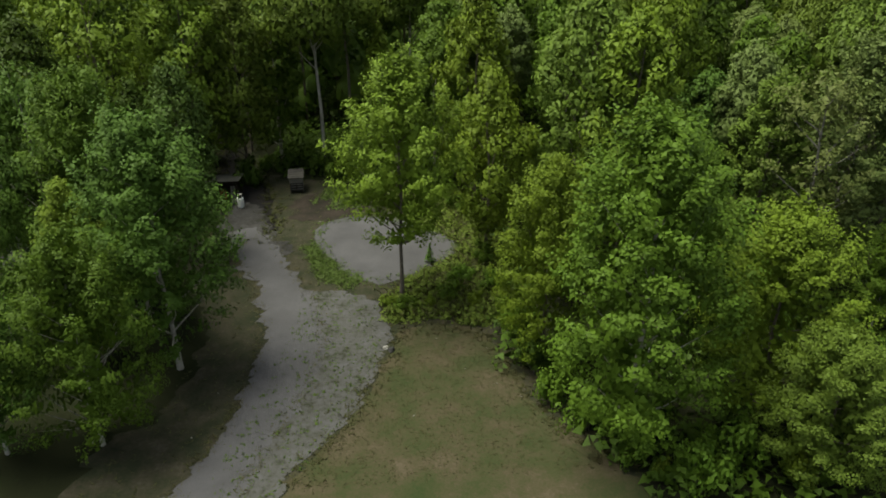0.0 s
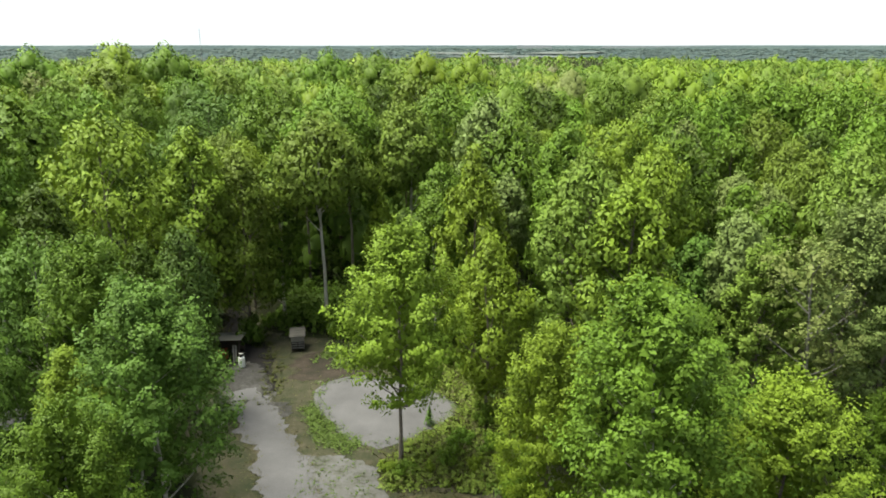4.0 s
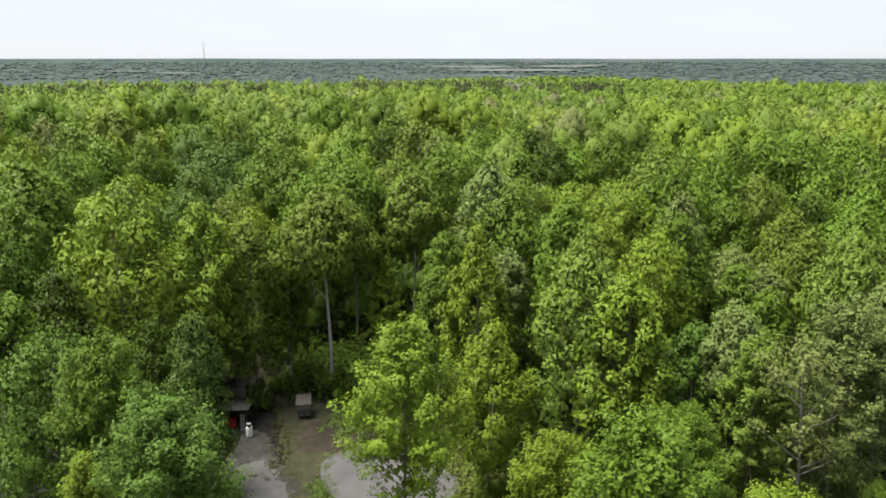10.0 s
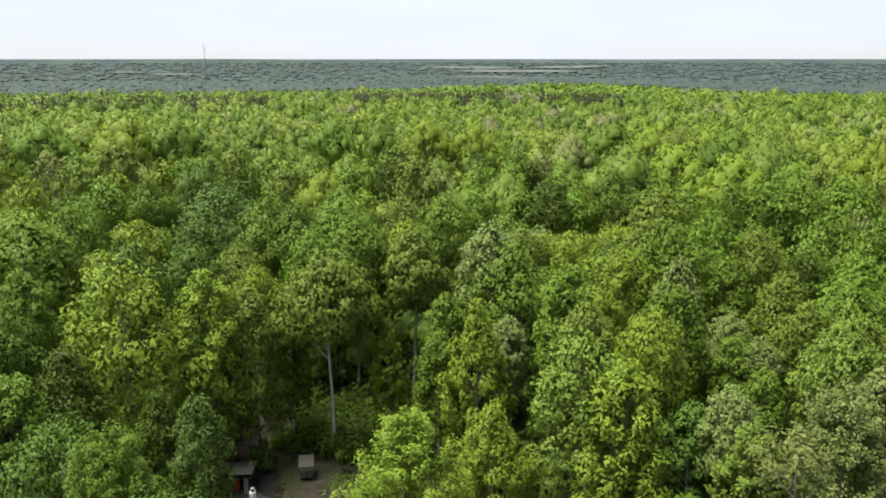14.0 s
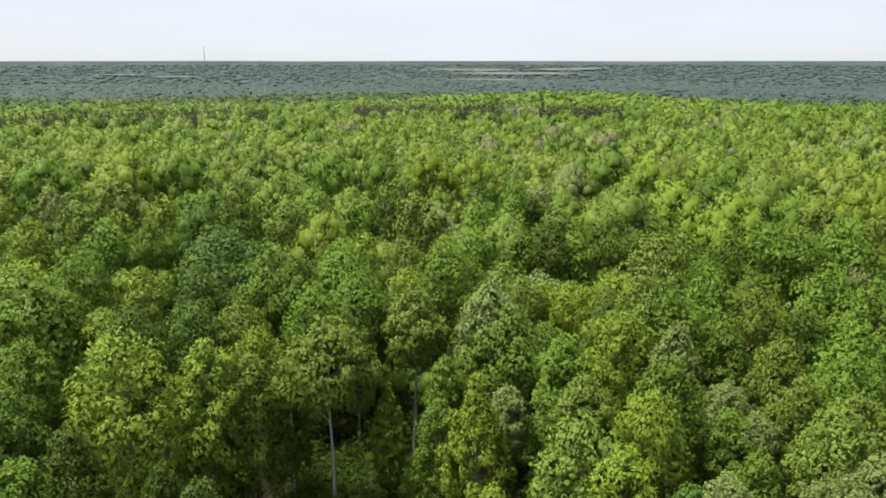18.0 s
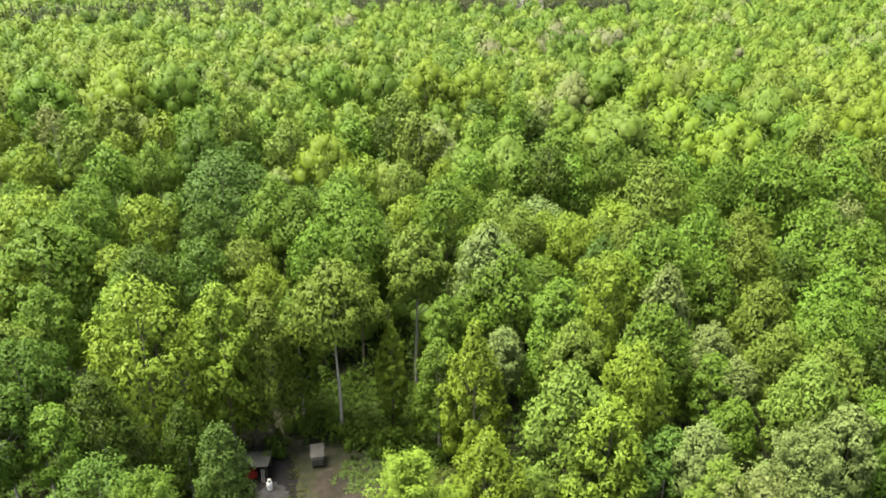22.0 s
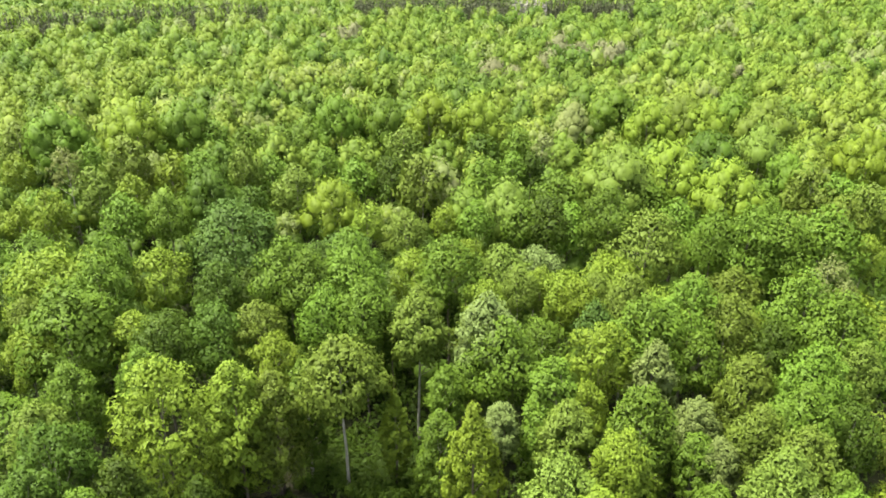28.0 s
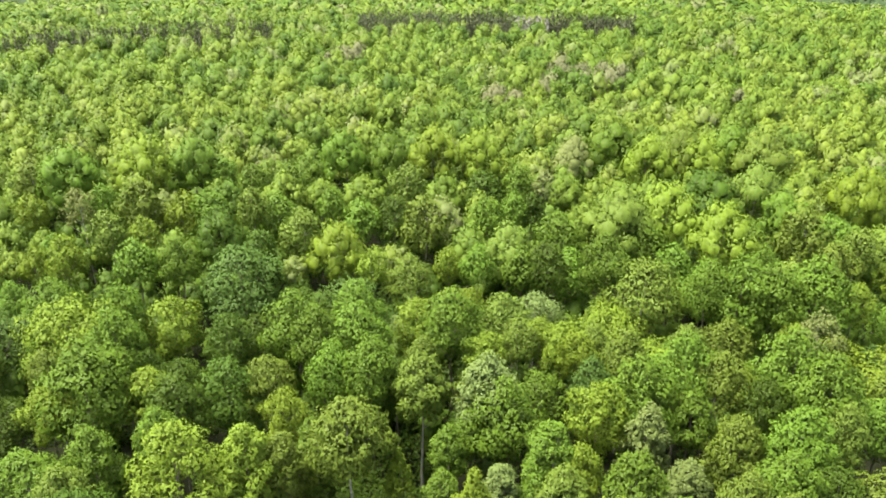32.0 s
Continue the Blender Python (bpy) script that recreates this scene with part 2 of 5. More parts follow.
def mound(rng, height, radius, base, shape, lobes, leaves, size, corners, bare):
    """A closed crown: overlapping rounded boughs with a coat of leaf tufts on their outside."""
    h = np.clip((np.arange(lobes) + rng.uniform(0, 1, lobes)) / lobes, 0, 1) ** 0.72
    az = np.arange(lobes) * 2.39996 + rng.normal(0, 0.35, lobes)
    wide = (28 / lobes) ** 0.33
    rl = radius * wide * rng.uniform(0.20, 0.42, lobes) * (1.1 - 0.25 * h)
    q = np.maximum(PROFILE[shape](h) * radius * rng.uniform(0.70, 1.16, lobes) - 0.8 * rl, 0.04 * radius)
    zc = base + 0.3 * radius * wide + h * (height - base - 0.55 * radius * wide) + rng.normal(0, 0.06, lobes) * radius
    c = np.stack([q * np.cos(az), q * np.sin(az), zc], 1)
    m = leaves * 4
    wgt = rl ** 2 * np.where(rng.uniform(size=lobes) < bare, 0.06, 1.0)
    pick = rng.choice(lobes, m, p=wgt / wgt.sum())
    d = rng.normal(size=(m, 3))
    d[:, 2] += 0.15
    d = unit(d)
    stretch = np.array([1.0, 1.0, 1.08])
    p = c[pick] + d * stretch * (rl[pick] * rng.uniform(0.5, 1.0, m) ** 0.35)[:, None]
    gap = np.linalg.norm((p[:, None] - c[None]) / rl[None, :, None], axis=2)
    gap[np.arange(m), pick] = 9.0
    keep = np.nonzero(gap.min(1) > 0.80)[0][:leaves]
    p, d, pick = p[keep], d[keep], pick[keep]
    n = len(p)
    # tufts of about a third of a bough stand a little proud of the rest
    tuft = np.sin(p[:, 0] * 3.1 + 2.0 * np.sin(p[:, 1] * 2.3)) * np.sin(p[:, 1] * 3.3 + 1.7 * np.sin(p[:, 2] * 2.6)) * np.sin(p[:, 2] * 2.9 + p[:, 0])
    p = p + d * ((0.42 * tuft + rng.uniform(-0.12, 0.16, n)) * radius / 4.6)[:, None] + np.array([0, 0, 0.05]) * rng.uniform(0, 2, (n, 1))
    out = unit(p - np.array([0, 0, base + 0.25 * (height - base)]))
    soft = unit(d * 0.62 + out * 0.62 + np.array([0, 0, 0.12]))
    nrm = unit(soft + rng.normal(0, 0.5, (n, 3)))
    v, f = cards(rng, p, nrm, 1.12 * size * rng.uniform(0.55, 1.25, n), corners, 0.8)
    if lobes > 30:
        # loose inner foliage
        m = n // 5
        pick = rng.choice(lobes, m, p=wgt / wgt.sum())
        e = unit(rng.normal(size=(m, 3)))
        q = c[pick] + e * (rl[pick] * rng.uniform(0.15, 0.75, m))[:, None]
        v1, f1 = cards(rng, q, unit(e + rng.normal(0, 0.4, (m, 3))), 1.7 * size * rng.uniform(0.7, 1.3, m), corners)
        n1 = np.repeat(unit(e * 0.5 + unit(q - np.array([0, 0, base])) * 0.6), corners, 0)
    else:
        # far crowns: a closed heart to each bough
        v1 = (c[:, None] + ICO_V[None] * stretch * (rl * 0.62)[:, None, None]).reshape(-1, 3)
        f1 = (ICO_F[None] + (np.arange(lobes) * len(ICO_V))[:, None, None]).reshape(-1, 3)
        n1 = unit(np.tile(ICO_V, (lobes, 1)) * 0.6 + unit(v1 - np.array([0, 0, base])) * 0.6)
    return c, (*merge([(v, f), (v1, f1)]), np.concatenate([np.repeat(unit(soft + (0.45 if lobes > 30 else 0.28) * nrm), corners, 0), n1]))


def tree_meshes(seed, height, radius, base, shape, lobes, leaves, size, corners, bare=0.0, lean=0.4, near=False, sprays=False):
    """Trunk, limbs and crown of a tree that stands at the origin: each limb bears a fan of leaf sprays that point up and out."""
    rng = np.random.default_rng(seed)
    bend = rng.uniform(-lean, lean, 2)
    k = 7
    hs = np.linspace(0, 0.9 * height, k)
    foot = np.where(hs < 0.01, 0.0 if near else 14.0, 0.0)
    path = np.stack([bend[0] * (hs / height) ** 2 * 2 + rng.normal(0, 0.07, k) * (hs > 0), bend[1] * (hs / height) ** 2 * 2 + rng.normal(0, 0.07, k) * (hs > 0), hs - 0.15 - foot], 1)
    r0 = 0.0092 * height
    rr = r0 * (1 - 0.85 * (hs / height)) * np.where(hs < 0.01, 1.35, 1)
    trunk = tube(path, rr, 8)
    if not sprays:
        c, crown = mound(rng, height, radius, base, shape, lobes, leaves, size, corners, bare)
        limbs = []
        for i in range(0, lobes, max(1, lobes // (14 if near else 8))):
            z0 = min(max(base * 0.85, c[i, 2] - 0.8 * math.hypot(c[i, 0], c[i, 1]) - 0.8), 0.8 * height)
            a = np.array([np.interp(z0, hs, path[:, 0]), np.interp(z0, hs, path[:, 1]), z0])
            rb = (0.5 if bare > 0.1 else 0.30) * r0 * (1.1 - z0 / height) + 0.015
            limbs.append(tube([a, (a + c[i]) / 2 + rng.normal(0, 0.12, 3), c[i]], [rb, rb * 0.65, 0.015], 5))
        return trunk, limbs, crown
    h = np.clip((np.arange(lobes) + rng.uniform(0, 1, lobes)) / lobes, 0, 1) ** 0.8
    az = np.arange(lobes) * 2.39996 + rng.normal(0, 0.4, lobes)
    q = PROFILE[shape](h) * rng.uniform(0.35 if near else 0.55, 1.1, lobes) ** 0.4 * radius * (1.0 if near else 0.93)
    zc = base + h * (height - base) * 0.93 + rng.normal(0, 0.02, lobes) * height
    ax = np.stack([np.interp(zc, hs, path[:, 0]), np.interp(zc, hs, path[:, 1])], 1)
    c = np.stack([ax[:, 0] + q * np.cos(az), ax[:, 1] + q * np.sin(az), zc], 1)
    rise = np.radians(np.clip(8 + 68 * h + rng.normal(0, 10, lobes), 0, 86))
    away = np.stack([np.cos(az) * np.cos(rise), np.sin(az) * np.cos(rise), np.sin(rise)], 1)
    side = np.stack([-np.sin(az), np.cos(az), np.zeros(lobes)], 1)
    limbs = []
    for i in range(0, lobes, max(1, lobes // (16 if near else 10))):
        z0 = max(base * 0.8, zc[i] - 0.75 * q[i] - 0.6)
        z0 = min(z0, 0.85 * height)
        a = np.array([np.interp(z0, hs, path[:, 0]), np.interp(z0, hs, path[:, 1]), z0])
        mid = (a + c[i]) / 2 - np.array([0, 0, 0.06 * q[i]]) + rng.normal(0, 0.1, 3)
        rb = (0.55 if bare > 0.2 else 0.30) * r0 * (1.1 - z0 / height) + 0.015
        limbs.append(tube([a, mid, c[i]], [rb, rb * 0.65, 0.012], 5))
    # five sprays to a limb, the outermost one long and upturned
    fan = 5
    reach = radius * (1.0 if near else 0.75) * rng.uniform(0.14, 0.27, lobes)[:, None] * (1 - 0.25 * h)[:, None]
    u = np.linspace(-0.7, 1.0, fan)[None] + rng.uniform(-0.2, 0.2, (lobes, fan))
    w = rng.uniform(-0.9, 0.9, (lobes, fan)) * (1.05 - 0.55 * np.abs(u))
    cc = c[:, None] + away[:, None] * (u * reach)[..., None] + side[:, None] * (w * reach)[..., None]
    cc[..., 2] += rng.normal(0, 0.25, (lobes, fan)) * reach
    cc = cc.reshape(-1, 3)
    rc = (radius * rng.uniform(0.08, 0.15, (lobes, fan))).ravel()
    a1 = unit(np.repeat(away, fan, 0) + 0.5 * np.repeat(side, fan, 0) * w.reshape(-1, 1) + rng.normal(0, 0.22, (lobes * fan, 3)))
    a2 = unit(np.cross(np.array([0.02, 0.01, 1.0]), a1))
    a3 = np.cross(a1, a2)
    wgt = rc ** 2 * np.repeat(np.where(rng.uniform(size=lobes) < bare, 0.08, 1.0), fan)
    pick = rng.choice(lobes * fan, leaves, p=wgt / wgt.sum())
    d = rng.normal(size=(leaves, 3))
    d[:, 2] += 0.45
    d = unit(d)
    ext = d * np.array([1.35, 1.15, 0.78]) * (rc[pick] * rng.uniform(0.6, 1.08, leaves))[:, None]
    off = a1[pick] * ext[:, :1] + a2[pick] * ext[:, 1:2] + a3[pick] * ext[:, 2:]
    p = cc[pick] + off
    out = unit(p - np.array([0, 0, base + 0.3 * (height - base)]))
    soft = unit(unit(off) * (0.6 if near else 0.42) + out * (0.5 if near else 1.0) + np.array([0, 0, 0.3 if near else 0.1]))
    nrm = unit(soft + rng.normal(0, 0.28, (leaves, 3)))
    crown = cards(rng, p, nrm, 1.16 * size * rng.uniform(0.6, 1.3, leaves), corners) + (np.repeat(unit(soft + (0.35 if near else 0.15) * nrm), corners, 0),)
    m = leaves // 7
    pick = rng.choice(lobes * fan, m, p=wgt / wgt.sum())
    spine = np.stack([np.interp(cc[pick, 2], hs, path[:, 0]), np.interp(cc[pick, 2], hs, path[:, 1]), cc[pick, 2] - 0.04 * height], 1)
    q2 = spine + (cc[pick] - spine) * rng.uniform(0.2, 0.85, (m, 1)) + rng.normal(0, 0.06, (m, 3)) * radius
    n2 = unit(q2 - spine + rng.normal(0, 0.5, (m, 3)) + 1e-3)
    heart = cards(rng, q2, n2, radius * rng.uniform(0.05, 0.09, m), corners)
    crown = (*merge([crown[:2], heart]), np.concatenate([crown[2], np.repeat(n2, corners, 0)]))
    return trunk, limbs, crown


BUILT = {}


def plant(key, spec, x, y, z, sx, sz, turn, label, group, near=True):
    """Puts a tree of the kind named by key at a place; the first of a kind is built, the rest are copies."""
    slim = min((0.8, 1.0, 1.25, 1.55, 1.9, 2.3), key=lambda k: abs(math.log(k * sx / sz)))
    m = pose(x, y, z, 0, 0, turn) @ Matrix.Diagonal((sx * slim, sx * slim, sz, 1))
    fine = key.endswith("_fine")
    key = (key, slim)
    if key in BUILT:
        ob = copy_thing(BUILT[key], m)
        return tagged(ob, label, "tree", group)
    seed, height, radius, base, shape, lobes, leaves, size, corners, leaf, bark, bare = spec
    radius, lobes, seed = radius / slim, int(lobes * slim), seed + int(100 * slim)
    trunk, limbs, crown = tree_meshes(seed, height, radius, base, shape, lobes, leaves, size, corners, bare, near=near, sprays=fine)
    ob = thing("tree", m, label, "tree", group)
    if near:
        for limb in limbs:
            part("branch", mesh_np("branch", *limb, (bark,), smooth=True), None, ob)
    else:
        trunk = merge([trunk] + limbs)
    part("trunk", mesh_np("trunk", *trunk, (bark,), smooth=True), None, ob)
    part("crown", mesh_np("crown", crown[0], crown[1], (LEAF[leaf],), normals=crown[2]), None, ob)
    BUILT[key] = ob
    return ob


# kinds: seed, height, radius, crown base, outline, lobes, leaves, leaf spray, corners, leaf, bark, bare share
NEAR = {
    "maple": (11, 18, 4.2, 2.4, "full", 92, 9100, 0.185, 3, "maple", BARK_PALE, 0.0),
    "deep": (12, 18, 4.2, 2.0, "egg", 92, 9100, 0.185, 3, "deep", BARK_PALE, 0.0),
    "dusky": (28, 18, 4.2, 1.8, "egg", 100, 9100, 0.170, 3, "dusky", BARK, 0.0),
    "yellow": (13, 18, 4.2, 2.0, "oval", 78, 8400, 0.185, 3, "yellow", BARK, 0.0),
    "bright": (19, 18, 4.2, 2.2, "full", 100, 9800, 0.185, 3, "yellow", BARK, 0.0),
    "grey": (14, 18, 4.2, 2.6, "full", 96, 9450, 0.176, 3, "grey", BARK, 0.0),
    "silver": (29, 18, 4.2, 2.6, "full", 90, 8800, 0.170, 3, "silver", BARK, 0.0),
    "blue": (15, 18, 4.2, 3.4, "full", 96, 9100, 0.176, 3, "blue", BARK_PALE, 0.0),
    "lone": (16, 17.0, 4.4, 5.4, "oval", 66, 7000, 0.185, 3, "yellow", BARK, 0.03),
    "faded": (17, 18, 4.2, 7.5, "vase", 40, 1150, 0.163, 3, "faded", BARK_GREY, 0.4),
    "tall": (20, 18, 4.2, 2.6, "full", 98, 9450, 0.176, 3, "maple", BARK_PALE, 0.03),
    "pole": (18, 18, 4.2, 10.0, "dome", 70, 7000, 0.172, 3, "grey", BARK_PALE, 0.05),
}
WOOD = {k: v[:3] + (7.2, {"egg": "round", "oval": "round"}.get(v[4], "dome"), 70, 7400, 0.19) + v[8:] for k, v in NEAR.items()}
FULL = {k: v[:5] + (96, 9000, 0.18) + v[8:] for k, v in NEAR.items()}
FINE = {k: v[:5] + (int(v[5] * 1.25), int(v[6] * 2.5), v[7] * 0.65) + v[8:] for k, v in NEAR.items()}
WORDS = {
    "maple": "leafy maple with a full mid-green crown beside the clearing",
    "deep": "dense dark green maple standing over shaded grass",
    "dusky": "pointed broadleaf tree with dark bluish green leaves",
    "yellow": "young maple with a bright yellow-green crown",
    "bright": "broad maple with a full bright green crown to the ground",
    "grey": "tall broadleaf tree with dull grey-green leaves",
    "silver": "tall broadleaf tree with pale silvery leaves",
    "blue": "conical broadleaf tree with bluish green leaves",
    "lone": "slender lone maple with a bare dark trunk beside gravel",
    "faded": "half-bare tree with pale limbs and thin faded leaves",
    "tall": "tall conical green tree with pale limbs showing",
    "pole": "tall tree with a long bare pale trunk and high crown",
}
# x, y, height, crown radius by kind: the trees round the clearing
LEFT = [
    ("blue", -15.5, 35.6, 16.2, 4.1), ("maple", -17.4, 29.0, 12.3, 3.3), ("yellow", -20.3, 36.3, 12.2, 2.1), ("maple", -21.9, 42.6, 16.7, 3.6),
    ("blue", -19.2, 41.0, 13.0, 2.8), ("dusky", -18.7, 50.2, 15.0, 3.2), ("blue", -22.0, 28.4, 11.2, 3.0), ("blue", -26.5, 45.0, 15.8, 4.2),
    ("blue", -26.2, 37.5, 14.0, 3.8), ("deep", -30.0, 53.5, 17.5, 4.4), ("grey", -18.6, 66.4, 18.4, 3.4), ("bright", -29.4, 62.9, 22.0, 6.4),
    ("bright", -22.4, 65.0, 20.2, 4.1), ("deep", -24.6, 71.0, 14.0, 2.8), ("deep", -24.4, 57.0, 12.5, 2.8),
]
RIGHT = [
    ("lone", -2.6, 43.5, 17.0, 4.2), ("tall", 9.6, 28.6, 18.0, 4.3), ("bright", 17.3, 31.6, 12.4, 4.0), ("bright", 6.2, 36.6, 13.4, 2.8),
    ("grey", 18.3, 26.4, 8.6, 3.0), ("faded", 23.8, 42.5, 16.2, 4.2), ("grey", 21.6, 45.2, 15.6, 2.6), ("silver", 27.2, 45.4, 18.3, 3.6),
    ("maple", 28.0, 39.6, 11.0, 3.0), ("yellow", 2.9, 58.8, 19.4, 3.3), ("yellow", 3.7, 50.0, 14.4, 3.5), ("grey", 10.6, 51.6, 19.6, 4.6),
    ("bright", 13.2, 48.4, 16.4, 3.2), ("maple", 15.6, 40.6, 13.8, 3.3), ("bright", 8.4, 43.6, 11.8, 2.7), ("maple", 20.5, 37.6, 9.5, 2.8), ("blue", 19.0, 50.5, 14.5, 3.0), ("maple", 19.8, 60.6, 20.7, 5.0), ("maple", 11.6, 65.0, 21.0, 4.2),
    ("pole", -11.3, 68.2, 21.2, 5.2), ("yellow", -5.6, 68.7, 14.3, 1.9), ("pole", -3.2, 77.6, 21.2, 4.0), ("silver", 5.2, 76.0, 22.6, 4.6),
    ("silver", 23.2, 68.6, 20.6, 3.2), ("maple", -0.4, 64.6, 12.4, 2.4), ("maple", -16.0, 70.6, 17.0, 2.8),
]
heroes = LEFT + RIGHT
# x, y, height, crown radius by kind: crowns of the forest behind
WOODS_A = [
    ("mid_h", 31.6, 47.1, 19.0, 1.9), ("mid_c", 34.7, 47.7, 19.0, 2.1), ("mid_h", 20.9, 48.3, 19.0, 1.5), ("mid_a", -36.1, 49.6, 19.0, 2.4),
    ("mid_a", -32.3, 50.3, 19.0, 2.4), ("mid_d", 30.0, 50.9, 20.5, 2.9), ("mid_a", 24.5, 51.2, 19.0, 2.1), ("mid_c", 8.0, 52.5, 19.0, 2.3),
    ("mid_c", 36.8, 53.0, 19.0, 1.8), ("mid_c", 16.6, 54.0, 20.5, 2.6), ("mid_a", -36.2, 54.4, 20.5, 3.0), ("mid_d", 34.5, 56.1, 20.5, 3.1),
    ("mid_h", 27.0, 57.7, 19.0, 1.7), ("mid_a", 25.1, 58.4, 19.0, 2.3), ("mid_d", 31.3, 59.1, 20.5, 2.8), ("mid_d", -40.4, 59.5, 20.5, 3.2),
    ("mid_d", 12.4, 60.1, 19.0, 2.4), ("mid_a", 36.1, 60.7, 20.5, 3.2), ("mid_a", 41.7, 61.2, 19.0, 2.6), ("mid_h", 6.0, 63.3, 19.0, 1.5),
]
WOODS_B = [
    ("mid_c", -38.9, 63.8, 20.5, 2.7), ("mid_c", 14.8, 63.9, 20.5, 2.7), ("mid_h", 26.9, 64.1, 19.0, 2.4), ("mid_a", 40.7, 67.7, 20.5, 3.4),
    ("mid_d", 33.9, 68.8, 20.5, 3.4), ("mid_a", -33.8, 69.3, 19.0, 2.5), ("mid_a", 0.3, 69.9, 19.0, 1.9), ("mid_b", -6.0, 70.1, 19.0, 2.0),
    ("mid_a", -14.7, 70.4, 20.5, 2.8), ("mid_d", 47.2, 70.8, 20.5, 2.6), ("mid_a", -16.2, 71.7, 19.0, 2.5), ("mid_c", 18.3, 73.0, 20.5, 3.0),
    ("mid_a", 7.4, 73.2, 20.5, 4.1), ("mid_c", 29.9, 73.3, 19.0, 2.4), ("mid_a", 3.0, 73.5, 19.0, 2.3), ("mid_a", -33.4, 74.3, 20.5, 3.4),
    ("mid_c", -49.6, 74.4, 20.5, 3.1), ("mid_c", -20.0, 74.4, 20.5, 2.9), ("mid_a", 23.9, 74.9, 20.5, 3.4), ("mid_c", 47.1, 75.6, 20.5, 3.3),
]
WOODS_C = [
    ("mid_b", 39.3, 75.8, 20.5, 2.8), ("mid_c", -45.5, 77.0, 20.5, 4.4), ("mid_c", -38.1, 77.9, 19.0, 2.4), ("mid_c", 52.3, 79.2, 19.0, 2.2),
    ("mid_d", 35.2, 79.3, 20.5, 3.2), ("mid_a", -28.6, 79.7, 20.5, 3.8), ("mid_a", -10.0, 80.0, 20.5, 2.9), ("mid_d", 5.1, 80.8, 20.5, 3.8),
    ("mid_a", 30.9, 80.8, 20.5, 2.9), ("mid_b", -6.6, 80.9, 19.0, 2.2), ("mid_d", -23.6, 81.2, 20.5, 3.2), ("mid_c", 45.0, 81.2, 20.5, 3.6),
    ("mid_e", 19.2, 81.5, 19.0, 2.5), ("mid_a", -15.2, 81.6, 19.0, 2.5), ("mid_c", 39.6, 81.7, 19.0, 2.5), ("mid_d", -54.9, 84.5, 19.0, 2.5),
    ("mid_d", 24.2, 84.9, 20.5, 2.6), ("mid_a", -45.4, 86.0, 20.5, 2.9), ("mid_a", -17.6, 87.4, 20.5, 3.1), ("mid_c", 5.5, 88.1, 20.5, 2.7),
]
WOODS_D = [
    ("mid_c", 18.2, 88.2, 20.5, 2.7), ("mid_a", -12.5, 88.4, 20.5, 3.2), ("mid_d", -3.5, 88.8, 19.0, 2.4), ("mid_b", -31.3, 90.7, 20.5, 3.2),
    ("mid_g", 53.2, 90.9, 20.5, 2.8), ("mid_a", -21.7, 91.0, 20.5, 3.5), ("mid_c", 16.6, 91.2, 20.5, 3.5), ("mid_d", 10.3, 91.2, 20.5, 2.8),
    ("mid_a", -59.4, 91.4, 19.0, 2.3), ("mid_d", 40.3, 91.5, 20.5, 3.5), ("mid_d", 21.2, 91.8, 19.0, 2.5), ("mid_d", 35.1, 92.0, 19.0, 2.5),
    ("mid_c", -55.3, 92.4, 20.5, 5.6), ("mid_a", 0.6, 92.7, 20.5, 3.3), ("mid_b", -24.1, 92.9, 19.0, 2.5), ("mid_c", 13.7, 94.3, 19.0, 2.5),
    ("mid_c", 51.9, 95.0, 19.0, 2.1), ("mid_a", -13.2, 95.1, 20.5, 2.9), ("mid_a", -49.2, 96.6, 19.0, 2.6), ("mid_b", -18.6, 97.9, 20.5, 4.1),
]
WOODS_E = [
    ("mid_c", -4.5, 98.2, 20.5, 3.8), ("mid_c", -42.6, 98.6, 20.5, 4.1), ("mid_d", 8.5, 99.2, 20.5, 4.3), ("mid_c", 3.2, 100.9, 20.5, 2.7),
    ("mid_a", 50.7, 101.1, 20.5, 3.5), ("mid_a", 45.9, 102.1, 20.5, 3.9), ("mid_a", 57.5, 102.6, 20.5, 4.2), ("mid_a", 41.0, 102.7, 20.5, 2.7),
    ("mid_c", -52.4, 102.9, 19.0, 2.2), ("mid_c", 65.3, 103.6, 20.5, 2.7), ("mid_d", 31.7, 106.0, 20.5, 6.1), ("mid_c", 59.6, 109.8, 20.5, 4.1),
    ("mid_e", -35.3, 111.0, 20.5, 6.6), ("mid_a", 52.9, 111.1, 19.0, 2.5), ("mid_a", 26.6, 111.4, 20.5, 3.3), ("mid_d", -6.4, 111.6, 20.5, 3.5),
    ("mid_a", -45.6, 111.9, 19.0, 2.5), ("mid_a", -53.0, 112.4, 20.5, 3.3), ("mid_b", 17.0, 113.1, 20.5, 3.3), ("mid_d", 65.8, 113.3, 20.5, 3.7),
]
